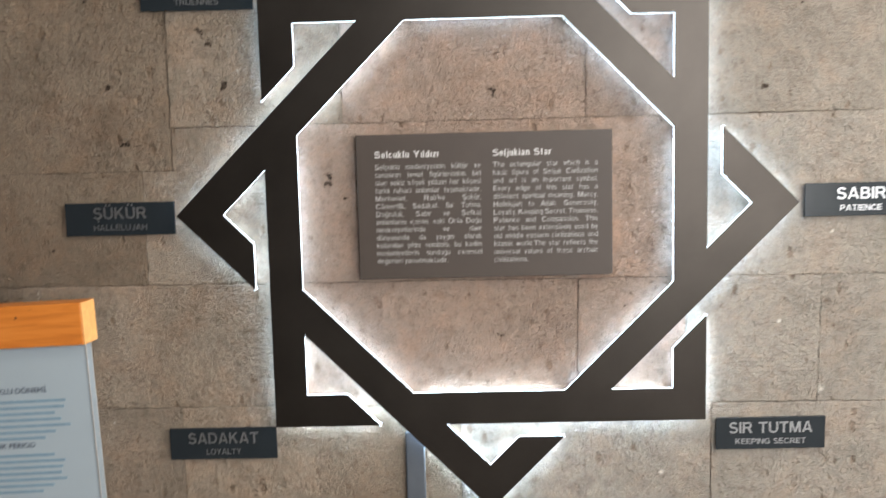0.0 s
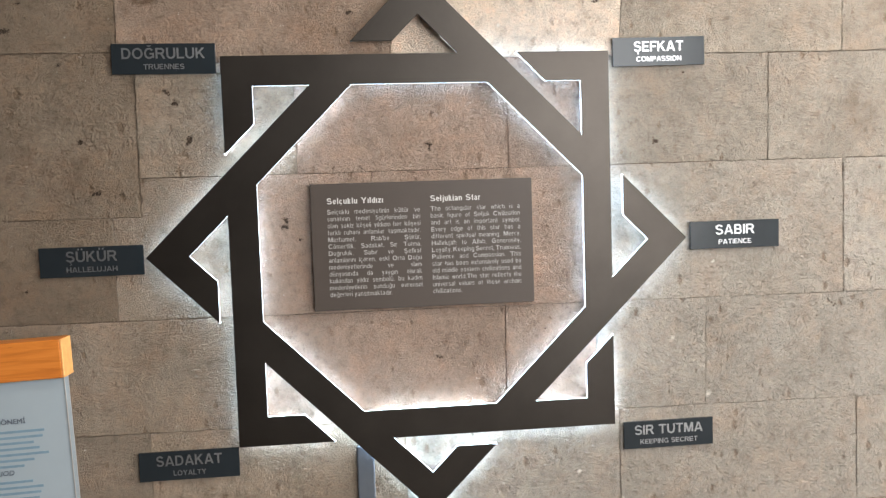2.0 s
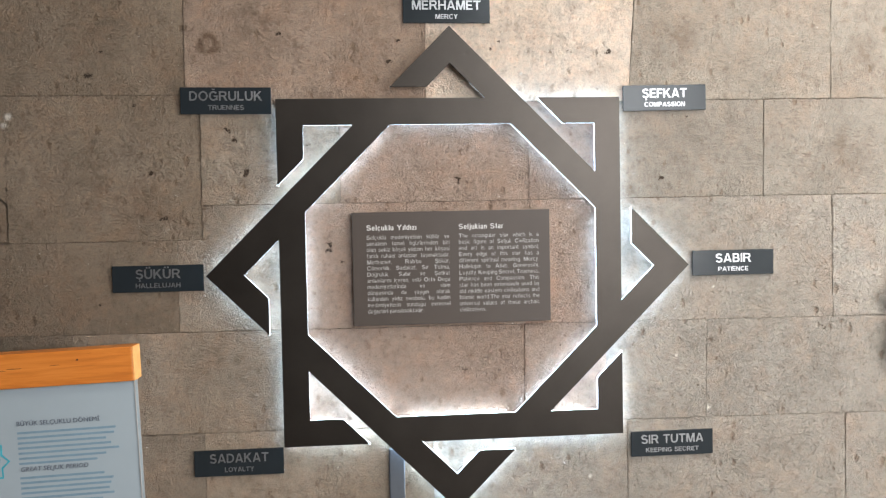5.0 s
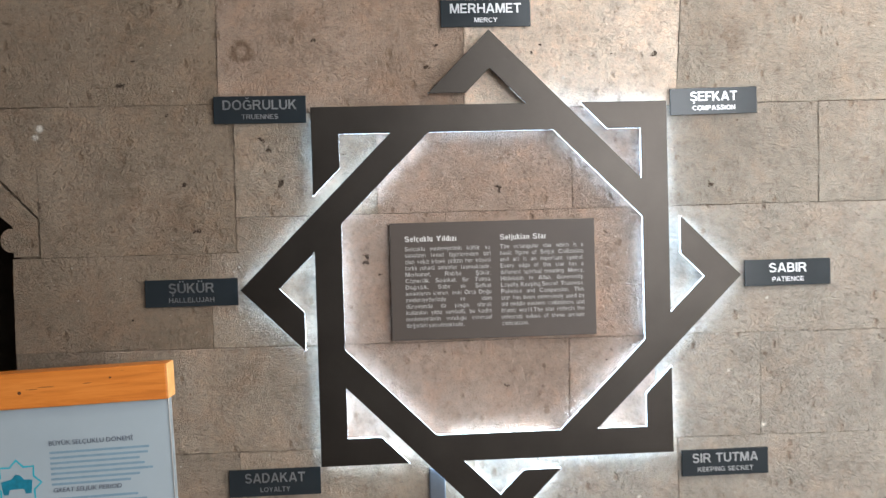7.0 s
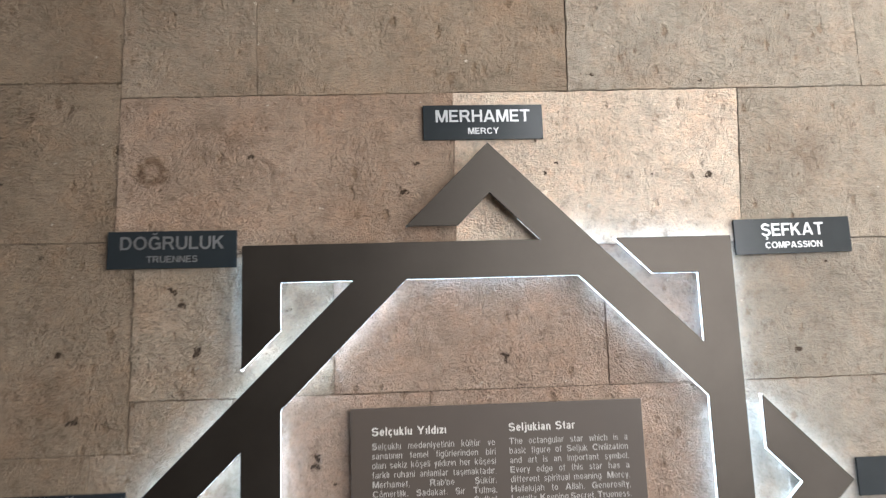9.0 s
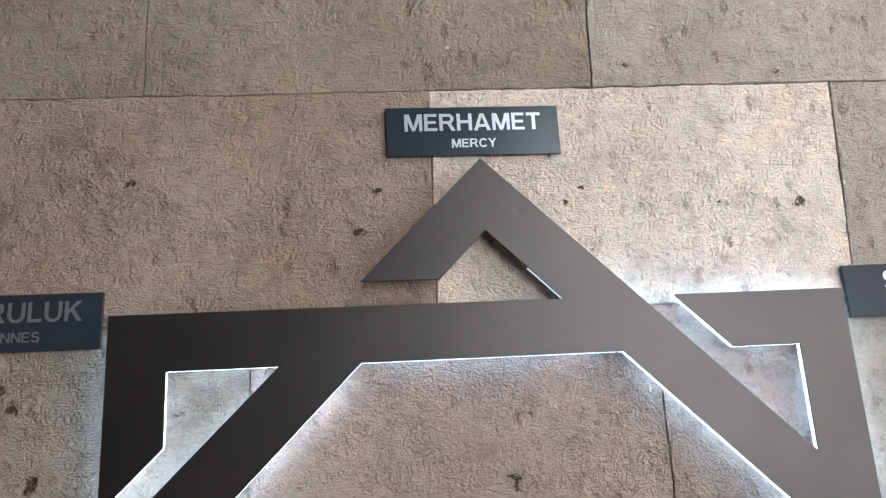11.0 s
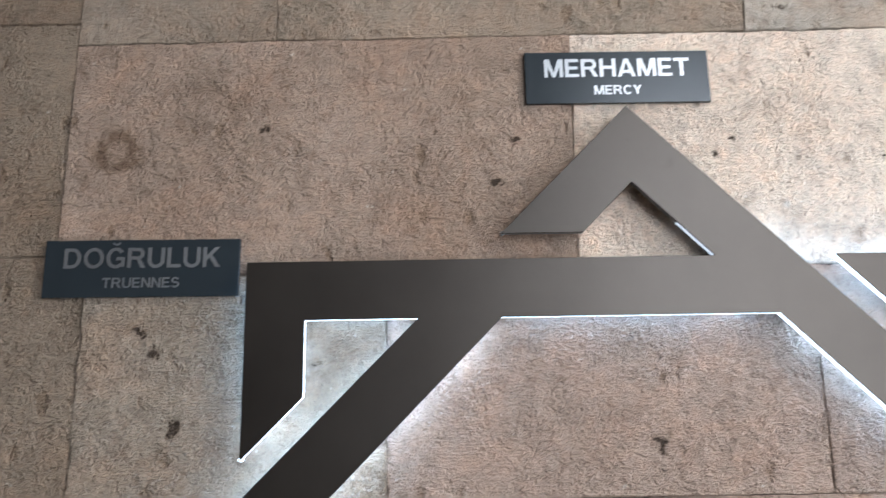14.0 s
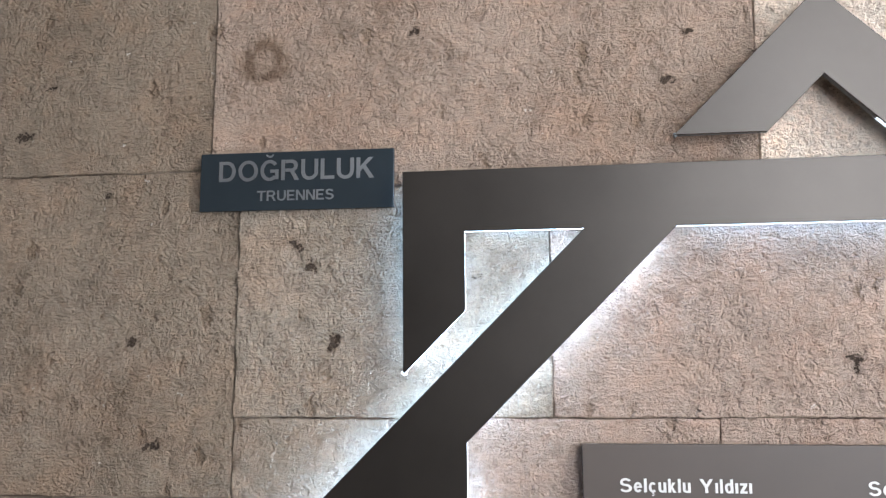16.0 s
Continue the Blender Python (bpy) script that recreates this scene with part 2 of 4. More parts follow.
# two small dents that the plate has near its top point
_nt = PLATE.node_tree
_tc = _nt.nodes.new("ShaderNodeTexCoord")
_deep = None
for _x, _z, _r, _h in DENTS:
    _flat = _nt.nodes.new("ShaderNodeMapping")
    _flat.inputs["Location"].default_value = (-_x, 0.0, -_z)
    _nt.links.new(_tc.outputs["Object"], _flat.inputs[0])
    _cut = _nt.nodes.new("ShaderNodeVectorMath")
    _cut.operation = "MULTIPLY"
    _cut.inputs[1].default_value = (1 / _r, 0, 1 / _r)
    _nt.links.new(_flat.outputs[0], _cut.inputs[0])
    _len = _nt.nodes.new("ShaderNodeVectorMath")
    _len.operation = "LENGTH"
    _nt.links.new(_cut.outputs[0], _len.inputs[0])
    _g = maths(_nt, "MULTIPLY", maths(_nt, "POWER", 2.718, maths(_nt, "MULTIPLY", maths(_nt, "POWER", _len.outputs["Value"], 2.0), -1.0)), -_h)
    _deep = _g if _deep is None else maths(_nt, "ADD", _deep, _g)
_b = _nt.nodes.new("ShaderNodeBump")
_b.inputs["Strength"].default_value, _b.inputs["Distance"].default_value = 1.0, 1.0
_old = _nt.nodes["Principled BSDF"].inputs["Normal"].links[0].from_socket
_nt.links.new(_deep, _b.inputs["Height"])
_nt.links.new(_old, _b.inputs["Normal"])
_nt.links.new(_b.outputs[0], _nt.nodes["Principled BSDF"].inputs["Normal"])
PANEL_BROWN = plain_material("matt_brown_panel", (0.054, 0.0415, 0.034), 0.5, spec=0.36, var=0.05, scale=14)
SIGN_DARK = plain_material("blue_grey_acrylic", (0.016, 0.0205, 0.024), 0.22, spec=0.3, var=0.10, scale=12)
SILVER = plain_material("brushed_aluminium_letters", (0.37, 0.38, 0.39), 0.35, metal=0.9, var=0.05, scale=80)
WHITE_PRINT = plain_material("off_white_print", (0.48, 0.465, 0.445), 0.6, var=0.10, scale=60)
GREY_PRINT = plain_material("thin_grey_print", (0.31, 0.30, 0.285), 0.6, var=0.15, scale=60)
ACRYLIC_OFF = plain_material("unlit_acrylic", (0.13, 0.135, 0.14), 0.35, var=0.06, scale=30)
ACRYLIC_BACK = plain_material("white_leak_baffle", (0.55, 0.55, 0.55), 0.6, var=0.05, scale=20)
TRUNKING = plain_material("grey_cable_trunking", (0.072, 0.081, 0.094), 0.42, var=0.12, scale=12)
BLACK_IRON = plain_material("black_iron", (0.012, 0.012, 0.013), 0.45, metal=0.3, var=0.2, scale=60, bump=0.001)
BOARD = plain_material("pale_printed_board", (0.33, 0.385, 0.42), 0.33, var=0.03, scale=5)
BOARD_EDGE = plain_material("board_edge_profile", (0.55, 0.54, 0.52), 0.35, metal=0.6, var=0.08, scale=30)
INK = plain_material("dark_ink", (0.10, 0.12, 0.15), 0.6, var=0.1, scale=60)
INK_BLUE = plain_material("pale_blue_ink", (0.17, 0.265, 0.33), 0.6, var=0.1, scale=60)
TEAL = plain_material("teal_print", (0.02, 0.36, 0.46), 0.5, var=0.15, scale=40)
TEAL_DARK = plain_material("deep_teal_print", (0.01, 0.17, 0.25), 0.5, var=0.2, scale=60)
PALE_TEAL = plain_material("faint_teal_print", (0.36, 0.50, 0.56), 0.5, var=0.05, scale=40)
FLOOR_STONE = plain_material("worn_floor_stone", (0.12, 0.10, 0.082), 0.7, var=0.25, scale=6, bump=0.003)
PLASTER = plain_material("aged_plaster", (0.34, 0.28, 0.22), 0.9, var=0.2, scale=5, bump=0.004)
# for unseen walls and ceiling, dark so the metal on the left reflects little
DIM_PLASTER = plain_material("darkened_plaster", (0.10, 0.078, 0.062), 0.9, var=0.2, scale=5, bump=0.004)
# recess stone with the shade of the unlit inside put into its colour
DARK_WALL = plain_material("shaded_recess_stone", (0.10, 0.08, 0.065), 0.95, var=0.3, scale=8, bump=0.004)


def wood_material():
    m, nt, bsdf = material("varnished_pine")
    tc = nt.nodes.new("ShaderNodeTexCoord")
    mp = nt.nodes.new("ShaderNodeMapping")
    mp.inputs["Scale"].default_value = (1.6, 22, 22)
    nt.links.new(tc.outputs["Object"], mp.inputs[0])
    n = node(nt, "ShaderNodeTexNoise", [(mp.outputs[0], "Vector")], Scale=2.2, Detail=7.0, Roughness=0.6, Distortion=0.8)
    r = ramp(nt, n.outputs[0], [(0.28, (0.44, 0.125, 0.02)), (0.5, (0.60, 0.19, 0.03)), (0.75, (0.70, 0.25, 0.05))])
    # dark knots and short cracks along the grain
    mk = nt.nodes.new("ShaderNodeMapping")
    mk.inputs["Scale"].default_value = (5, 30, 30)
    nt.links.new(tc.outputs["Object"], mk.inputs[0])
    k = node(nt, "ShaderNodeTexNoise", [(mk.outputs[0], "Vector")], Scale=2.0, Detail=3.0)
    kr = ramp(nt, k.outputs[0], [(0.70, (0, 0, 0)), (0.76, (1, 1, 1))])
    c = mix(nt, maths(nt, "MULTIPLY", kr.outputs[0], 0.6), r.outputs[0], (0.16, 0.05, 0.015))
    nt.links.new(c, bsdf.inputs["Base Color"])
    bsdf.inputs["Roughness"].default_value = 0.38
    b = nt.nodes.new("ShaderNodeBump")
    b.inputs["Strength"].default_value, b.inputs["Distance"].default_value = 0.3, 0.002
    nt.links.new(n.outputs[0], b.inputs["Height"])
    nt.links.new(b.outputs[0], bsdf.inputs["Normal"])
    return m


WOOD = wood_material()
KNOT = plain_material("dark_pine_knot", (0.10, 0.035, 0.012), 0.6, var=0.3, scale=200)
WOOD_END = plain_material("pine_end_grain", (0.72, 0.36, 0.12), 0.5, var=0.15, scale=60)

def glowing(name, colour, strength):
    m, nt, b = material(name)
    b.inputs["Base Color"].default_value = (0.9, 0.9, 0.9, 1)
    b.inputs["Emission Color"].default_value = (*colour, 1)
    b.inputs["Emission Strength"].default_value = strength
    return m


LED = glowing("lit_white_acrylic", (0.70, 0.86, 1.0), 4.5)
LED_DIM = glowing("failing_white_acrylic", (0.80, 0.90, 1.0), 0.9)
LED_TAPE = glowing("led_tape_glow", (0.48, 0.72, 1.0), 20.0)
LED_TAPE_WEAK = glowing("weak_led_tape_glow", (0.38, 0.65, 1.0), 13.0)
LED_TAPE_FULL = glowing("full_led_tape_glow", (0.56, 0.78, 1.0), 30.0)


# ---- building helpers ----
def mesh_of(bm, name):
    me = bpy.data.meshes.new(name)
    bm.normal_update()
    bm.to_mesh(me)
    bm.free()
    return me


def part(name, bm, mat, parent, label=""):
    me = bm if isinstance(bm, bpy.types.Mesh) else mesh_of(bm, name)
    if mat is not None:
        me.materials.append(mat)
    ob = new(name, me)
    ob.parent = parent
    if label:
        tagged(ob, label)
    return ob


def empty(name, at=(0, 0, 0), rot=(0, 0, 0)):
    ob = new(name)
    ob.matrix_world = pose(*at, *rot)
    return ob


def box(x0, x1, y0, y1, z0, z1, bevel=0.0, bm=None, seg=2):
    bm = bm or bmesh.new()
    vs = [bm.verts.new((x, y, z)) for x in (x0, x1) for y in (y0, y1) for z in (z0, z1)]
    faces = [bm.faces.new([vs[i] for i in f]) for f in ((0, 1, 3, 2), (4, 6, 7, 5), (0, 4, 5, 1), (2, 3, 7, 6), (0, 2, 6, 4), (1, 5, 7, 3))]
    if bevel:
        edges = list({e for f in faces for e in f.edges})
        bmesh.ops.bevel(bm, geom=edges, offset=bevel, segments=seg, profile=0.6, affect="EDGES")
    return bm


def prism(points, y0, y1, bevel=0.0):
    """A plate with the outline given as (x, z), from y0 (front) to y1 (back)."""
    bm = bmesh.new()
    f = bm.faces.new([bm.verts.new((x, y0, z)) for x, z in points])
    bm.normal_update()
    if f.normal.y > 0:
        f.normal_flip()
    r = bmesh.ops.extrude_face_region(bm, geom=[f])
    moved = [g for g in r["geom"] if isinstance(g, bmesh.types.BMVert)]
    bmesh.ops.translate(bm, verts=moved, vec=(0, y1 - y0, 0))
    bmesh.ops.recalc_face_normals(bm, faces=bm.faces[:])
    if bevel:
        edges = [e for e in bm.edges if abs(e.verts[0].co.y - y0) < 1e-6 and abs(e.verts[1].co.y - y0) < 1e-6]
        bmesh.ops.bevel(bm, geom=edges, offset=bevel, segments=1, affect="EDGES")
    return bm


def smooth(me):
    me.polygons.foreach_set("use_smooth", np.ones(len(me.polygons), dtype=bool))
    return me


def text_mesh(body, size, weight=0.0, shear=0.0, depth=0.0):
    """Lettering as bare arrays (vertices, faces) in x and z, starting at x = 0 on the base line."""
    cu = bpy.data.curves.new("letters", "FONT")
    cu.body, cu.size, cu.offset, cu.shear, cu.resolution_u, cu.extrude = body, size, weight, shear, 3, depth / 2
    ob = bpy.data.objects.new("letters", cu)
    scene.collection.objects.link(ob)
    bpy.context.view_layer.update()
    me = bpy.data.meshes.new_from_object(ob.evaluated_get(bpy.context.evaluated_depsgraph_get()))
    verts = np.array([v.co[:] for v in me.vertices]).reshape(-1, 3)
    faces = [tuple(p.vertices) for p in me.polygons]
    bpy.data.objects.remove(ob)
    bpy.data.meshes.remove(me)
    bpy.data.curves.remove(cu)
    out = np.zeros_like(verts)
    if len(verts):
        out[:, 0], out[:, 1], out[:, 2] = verts[:, 0], -verts[:, 2], verts[:, 1]
    return out, faces


def join_arrays(name, pieces):
    vs, fs, n = [], [], 0
    for v, f in pieces:
        vs.append(v)
        fs += [tuple(i + n for i in p) for p in f]
        n += len(v)
    me = bpy.data.meshes.new(name)
    me.from_pydata(np.concatenate(vs).tolist(), [], fs)
    return me


def line_text(body, x0, x1, z, y, size, weight=0.0, shear=0.0, depth=0.0):
    """One line of lettering stretched to run from x0 to x1 on the base line z; bold from copies laid a hair apart."""
    v0, f0 = text_mesh(body, size, 0.0, shear, depth)
    shifts = [(0, 0)] if not weight else [(-weight, -weight), (weight, -weight), (-weight, weight), (weight, weight), (0, 0)]
    v = np.concatenate([v0 + np.array((dx, -0.00022 * i, dz)) for i, (dx, dz) in enumerate(shifts)])
    f = [tuple(q + i * len(v0) for q in p) for i in range(len(shifts)) for p in f0]
    w = v[:, 0].max() - v[:, 0].min()
    v[:, 0] = x0 + (v[:, 0] - v[:, 0].min()) * (x1 - x0) / w
    v[:, 2] += z
    v[:, 1] += y
    return v, f


# ---- the room around ----
# the room is out of view; its openings are assumed to hold the lamps
floor = part("floor", box(ROOM_L - 0.3, ROOM_R + 0.3, ROOM_B - 0.3, 1.9, -0.25, 0.0), FLOOR_STONE, None)
tagged(floor, "worn brown stone floor of the hall", "floor", kind="structure")
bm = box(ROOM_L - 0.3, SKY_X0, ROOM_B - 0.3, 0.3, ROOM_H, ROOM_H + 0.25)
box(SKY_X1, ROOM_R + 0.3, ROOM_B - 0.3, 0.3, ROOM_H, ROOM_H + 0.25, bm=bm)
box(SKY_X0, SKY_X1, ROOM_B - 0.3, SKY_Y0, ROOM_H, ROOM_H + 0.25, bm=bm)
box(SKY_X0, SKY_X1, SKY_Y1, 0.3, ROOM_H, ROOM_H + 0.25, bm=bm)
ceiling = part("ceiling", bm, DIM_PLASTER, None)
tagged(ceiling, "unseen plaster ceiling with an added square roof light", "ceiling", kind="structure")
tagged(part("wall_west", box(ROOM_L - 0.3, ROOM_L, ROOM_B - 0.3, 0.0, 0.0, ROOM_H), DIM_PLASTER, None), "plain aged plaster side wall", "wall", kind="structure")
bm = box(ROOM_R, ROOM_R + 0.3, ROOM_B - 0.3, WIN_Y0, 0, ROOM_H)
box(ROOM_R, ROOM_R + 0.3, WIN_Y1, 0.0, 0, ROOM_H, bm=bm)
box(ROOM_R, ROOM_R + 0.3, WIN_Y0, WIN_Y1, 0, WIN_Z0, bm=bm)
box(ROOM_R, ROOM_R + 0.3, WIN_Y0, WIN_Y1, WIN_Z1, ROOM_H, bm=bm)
tagged(part("wall_east", bm, PLASTER, None), "unseen plaster side wall with an added window opening", "wall", kind="structure")
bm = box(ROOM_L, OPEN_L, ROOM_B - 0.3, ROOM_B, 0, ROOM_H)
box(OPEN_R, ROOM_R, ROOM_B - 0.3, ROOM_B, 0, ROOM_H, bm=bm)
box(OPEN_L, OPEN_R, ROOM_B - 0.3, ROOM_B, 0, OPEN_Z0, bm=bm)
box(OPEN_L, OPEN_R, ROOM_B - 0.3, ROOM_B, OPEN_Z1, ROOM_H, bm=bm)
tagged(part("wall_south", bm, DIM_PLASTER, None), "unseen plaster wall with an assumed tall daylight opening", "wall", kind="structure")

# ---- the stone wall: mortar core with the blocks laid on it ----
NICHE_L, NICHE_R, NICHE_Z = -2.62, -1.668, 1.63
bm = box(ROOM_L, NICHE_L, 0.02, 0.35, 0, ROOM_H)
box(NICHE_R + 0.02, ROOM_R, 0.02, 0.35, 0, ROOM_H, bm=bm)
box(NICHE_L, NICHE_R + 0.02, 0.02, 0.35, 2.08, ROOM_H, bm=bm)
wall = part("wall_north", bm, MORTAR, None)
tagged(wall, "old dressed tuff stone wall with thin dark joints", "wall", kind="structure")

# assumed recess behind the niche, its stone coloured dark for the shade inside
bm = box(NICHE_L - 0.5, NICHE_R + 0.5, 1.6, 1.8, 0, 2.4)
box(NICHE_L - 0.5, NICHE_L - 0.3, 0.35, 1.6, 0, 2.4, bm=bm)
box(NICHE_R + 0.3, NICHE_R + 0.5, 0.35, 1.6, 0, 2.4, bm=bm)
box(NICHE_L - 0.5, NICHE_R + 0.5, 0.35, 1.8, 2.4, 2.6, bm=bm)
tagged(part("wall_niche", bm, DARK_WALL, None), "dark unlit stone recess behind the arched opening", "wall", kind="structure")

_rs = np.random.RandomState(7)
_TABLE = _rs.rand(256, 256)


def lattice(x, z, scale, seed=0):
    """Smooth value noise, -1 to 1."""
    u, v = x * scale + seed * 17.31, z * scale + seed * 5.77
    i, j = np.floor(u).astype(int), np.floor(v).astype(int)
    a, b = u - i, v - j
    a, b = a * a * (3 - 2 * a), b * b * (3 - 2 * b)
    g = lambda p, q: _TABLE[p % 256, q % 256]
    return 2 * (g(i, j) * (1 - a) * (1 - b) + g(i + 1, j) * a * (1 - b) + g(i, j + 1) * (1 - a) * b + g(i + 1, j + 1) * a * b) - 1


# deep holes in the stone: x, z, radius
PITS = [(-0.612, 2.366, .0100), (-0.222, 2.266, .0125), (0.186, 2.340, .0100), (0.155, 2.315, .0080), (-0.183, 2.337, .0055),
        (-0.484, 2.507, .0040), (0.600, 2.567, .0090), (0.290, 2.585, .0095), (0.442, 2.306, .0060), (0.598, 2.296, .0090),
        (-0.743, 1.866, .0095), (-1.129, 2.114, .0070), (-1.043, 1.703, .0110), (-0.800, 2.025, .0085), (-0.516, 1.970, .0060),
        (-1.236, 2.303, .0060), (-1.283, 2.222, .0105), (-1.204, 1.673, .0050), (0.028, 1.836, .0110), (-0.440, 2.278, .0060),
        (-0.452, 1.606, .0110), (-0.405, 1.539, .0090), (0.036, 1.123, .0090), (0.794, 1.829, .0090), (-1.271, 1.405, .0060),
        (-0.765, 1.278, .0060), (0.402, 1.209, .0070), (1.377, 1.204, .0070), (-1.072, 1.875, .0070),
        (-0.781, 1.985, .0080), (-1.032, 1.705, .0085), (-0.453, 1.580, .0080), (1.504, 1.382, .0070), (1.435, 1.243, .0090), (0.898, 2.054, .0075)]
# brown damp stains: x, z, radius
STAINS = [(0.881, 2.344, .055), (1.595, 2.280, .060), (0.869, 2.250, .035), (1.530, 1.929, .065), (-1.251, 1.856, .060), (-1.094, 1.794, .055),
          (-0.419, 2.019, .022), (1.335, 1.258, .030), (1.454, 0.751, .030), (-0.253, 2.390, .050), (-0.700, 2.430, .060)]
# pale fresh chips
CHIPS = [(0.975, 0.948, .008), (0.509, 0.702, .007), (0.27, 2.22, .006), (0.85, 1.15, .006), (1.0, 1.41, .005), (0.45, 0.60, .005), (-1.560, 2.075, .012), (-1.575, 2.045, .010)]


JOINT_V, JOINT_F = [], []


def fill_joint(x, z, ax, az):
    """A narrow run of mortar pressed into a joint, sunk more in some places than in others."""
    n = sum(len(v) for v in JOINT_V)
    y = 0.0028 + 0.0080 * np.clip(0.55 + 0.9 * lattice(x + 3 * z, z - 2 * x, 9, 40) + 0.4 * lattice(x + z, z - x, 60, 41), 0, 1.4)
    for side in (-0.0032, 0.0032):
        JOINT_V.append(np.stack([x + side * ax, y, z + side * az], -1))
    k = np.arange(len(x) - 1) + n
    JOINT_F.append(np.stack([k, k + 1, k + 1 + len(x), k + len(x)], -1))


def stone_block(left, right, low, high, mat, seed, step=0.006, breaks=(), proud=0.0, cut=None):
    """One dressed block. left, right: x at the foot and head of its sides; low, high: its bed lines as functions of x."""
    rs = np.random.RandomState(seed)
    gap = 0.0006 + 0.0009 * rs.rand()
    w = max(right) - min(left)
    hgt = max(high(np.array([(min(left) + max(right)) / 2]))[0] - low(np.array([(min(left) + max(right)) / 2]))[0], 0.05)
    rim = np.array([0, 0.0008, 0.0018, 0.003, 0.0048, 0.0075])
    u = np.concatenate([rim / w, np.linspace(0.0115 / w, 1 - 0.0115 / w, max(6, int(w / step))), 1 - rim[::-1] / w])
    for b in breaks:
        ub = (b - left[0]) / (right[0] - left[0])
        u = np.sort(np.concatenate([u, [ub - 0.0004, ub + 0.0004]]))
    v = np.concatenate([rim / hgt, np.linspace(0.0115 / hgt, 1 - 0.0115 / hgt, max(6, int(hgt / step))), 1 - rim[::-1] / hgt])
    if cut:
        near = np.array([-0.0048, -0.003, -0.0018, -0.0008, 0, 0.0008, 0.0018, 0.003, 0.0048])
        z0, z1 = low(np.array([cut[0]]))[0], high(np.array([cut[0]]))[0]
        u = np.unique(np.concatenate([u, (cut[0] + near - left[0]) / (right[0] - left[0])]))
        v = np.unique(np.concatenate([v, (cut[1] + near - z0) / (z1 - z0)]))
    U, V = np.meshgrid(u, v)
    xl = left[0] + (left[1] - left[0]) * V + gap * (0.42 + 0.6 * lattice(V * hgt, V * 0, 17, seed))
    xr = right[0] + (right[1] - right[0]) * V - gap * (0.42 + 0.6 * lattice(V * hgt, V * 0, 17, seed + 5))
    xl = xl + 0.0006 * lattice(V * hgt, V * 0, 26, 3) + 0.0005 * lattice(V * hgt, V * 0, 95, 6)
    xr = xr + 0.0006 * lattice(V * hgt, V * 0, 26, 3) + 0.0005 * lattice(V * hgt, V * 0, 95, 6)
    X = xl + (xr - xl) * U
    lo = low(X) + gap * (0.8 + 0.8 * lattice(X, X * 0, 13, seed)) + 0.0010 * lattice(X, X * 0, 19, 5) + 0.0006 * lattice(X, X * 0, 85, 6)
    hi = high(X) - gap * (0.8 + 0.8 * lattice(X, X * 0, 13, seed + 8)) + 0.0010 * lattice(X, X * 0, 19, 5) + 0.0006 * lattice(X, X * 0, 85, 6)
    Z = lo + (hi - lo) * V
    # worn arrises
    d = np.minimum(np.minimum(X - xl, xr - X), np.minimum(Z - lo, hi - Z))
    if cut:
        d = np.minimum(d, np.hypot(np.maximum(X - cut[0] - gap, 0), np.maximum(cut[1] - gap - Z, 0)))
    wear = 0.0005 + 0.0018 * np.clip(lattice(X, Z, 8, seed) + 0.1, 0, 1) + 0.016 * np.clip(lattice(X, Z, 42, seed + 3) - 0.50, 0, 1)
    e = np.clip(1 - d / wear, 0, 1)
    Y = 0.0032 * e ** 1.3
    Y = Y - proud + 0.0012 * lattice(X, Z, 6, seed + 1) + 0.0009 * lattice(X, Z, 22, seed + 2) + 0.0007 * lattice(X, Z, 70, seed + 4) + 0.0009 * lattice(X, Z, 150, seed + 6) + 0.0005 * lattice(X * 0.35, Z, 190, seed + 7)
    pit_dark, chip = np.zeros_like(X), np.zeros_like(X)
    for px, pz, r in PITS:
        if min(left) - 0.05 < px < max(right) + 0.05:
            wx, wz = X + 0.006 * lattice(X, Z, 95, 11), Z + 0.006 * lattice(X, Z, 95, 23)
            q = np.hypot((wx - px) * 0.85, (wz - pz) * 1.1) * np.clip(1 + 0.55 * lattice(X, Z, 110, 9) + 0.6 * lattice(X, Z, 60, 2), 0.5, 2) / (0.9 * r)
            hole = np.exp(-np.minimum(q, 4) ** 2)
            Y = Y + 0.28 * r * hole
            pit_dark = np.maximum(pit_dark, hole)
    for px, pz, r in CHIPS:
        q = np.hypot(X - px, Z - pz) / r
        chip = np.maximum(chip, np.exp(-(q ** 4)))
    # an old round rust stain
    q = np.hypot(X + 0.862, Z - 2.332) * (1 + 0.15 * lattice(X, Z, 40, 2))
    stain = np.exp(-((q - 0.029) / 0.012) ** 2) * np.clip(0.8 + 0.7 * lattice(X, Z, 90, 5), 0.1, 1) + 0.35 * np.exp(-(q / 0.04) ** 2)
    fill_joint(xl[:, 0], Z[:, 0], 1, 0)
    fill_joint(X[0], lo[0], 0, 1)
    for px, pz, r in STAINS:
        stain = np.maximum(stain, 0.5 * np.exp(-(np.hypot(X - px, (Z - pz) * 0.8) / r) ** 2) * np.clip(0.6 + 0.9 * lattice(X, Z, 35, 7) + 0.5 * lattice(X, Z, 90, 8), 0, 1))
    ny, nx = X.shape
    idx = np.arange(nx * ny).reshape(ny, nx)
    quads = np.stack([idx[:-1, :-1], idx[:-1, 1:], idx[1:, 1:], idx[1:, :-1]], -1).reshape(-1, 4)
    if cut:
        cx, cz = X.ravel()[quads].mean(1), Z.ravel()[quads].mean(1)
        quads = quads[~((cx < cut[0] + gap) & (cz > cut[1] - gap))]
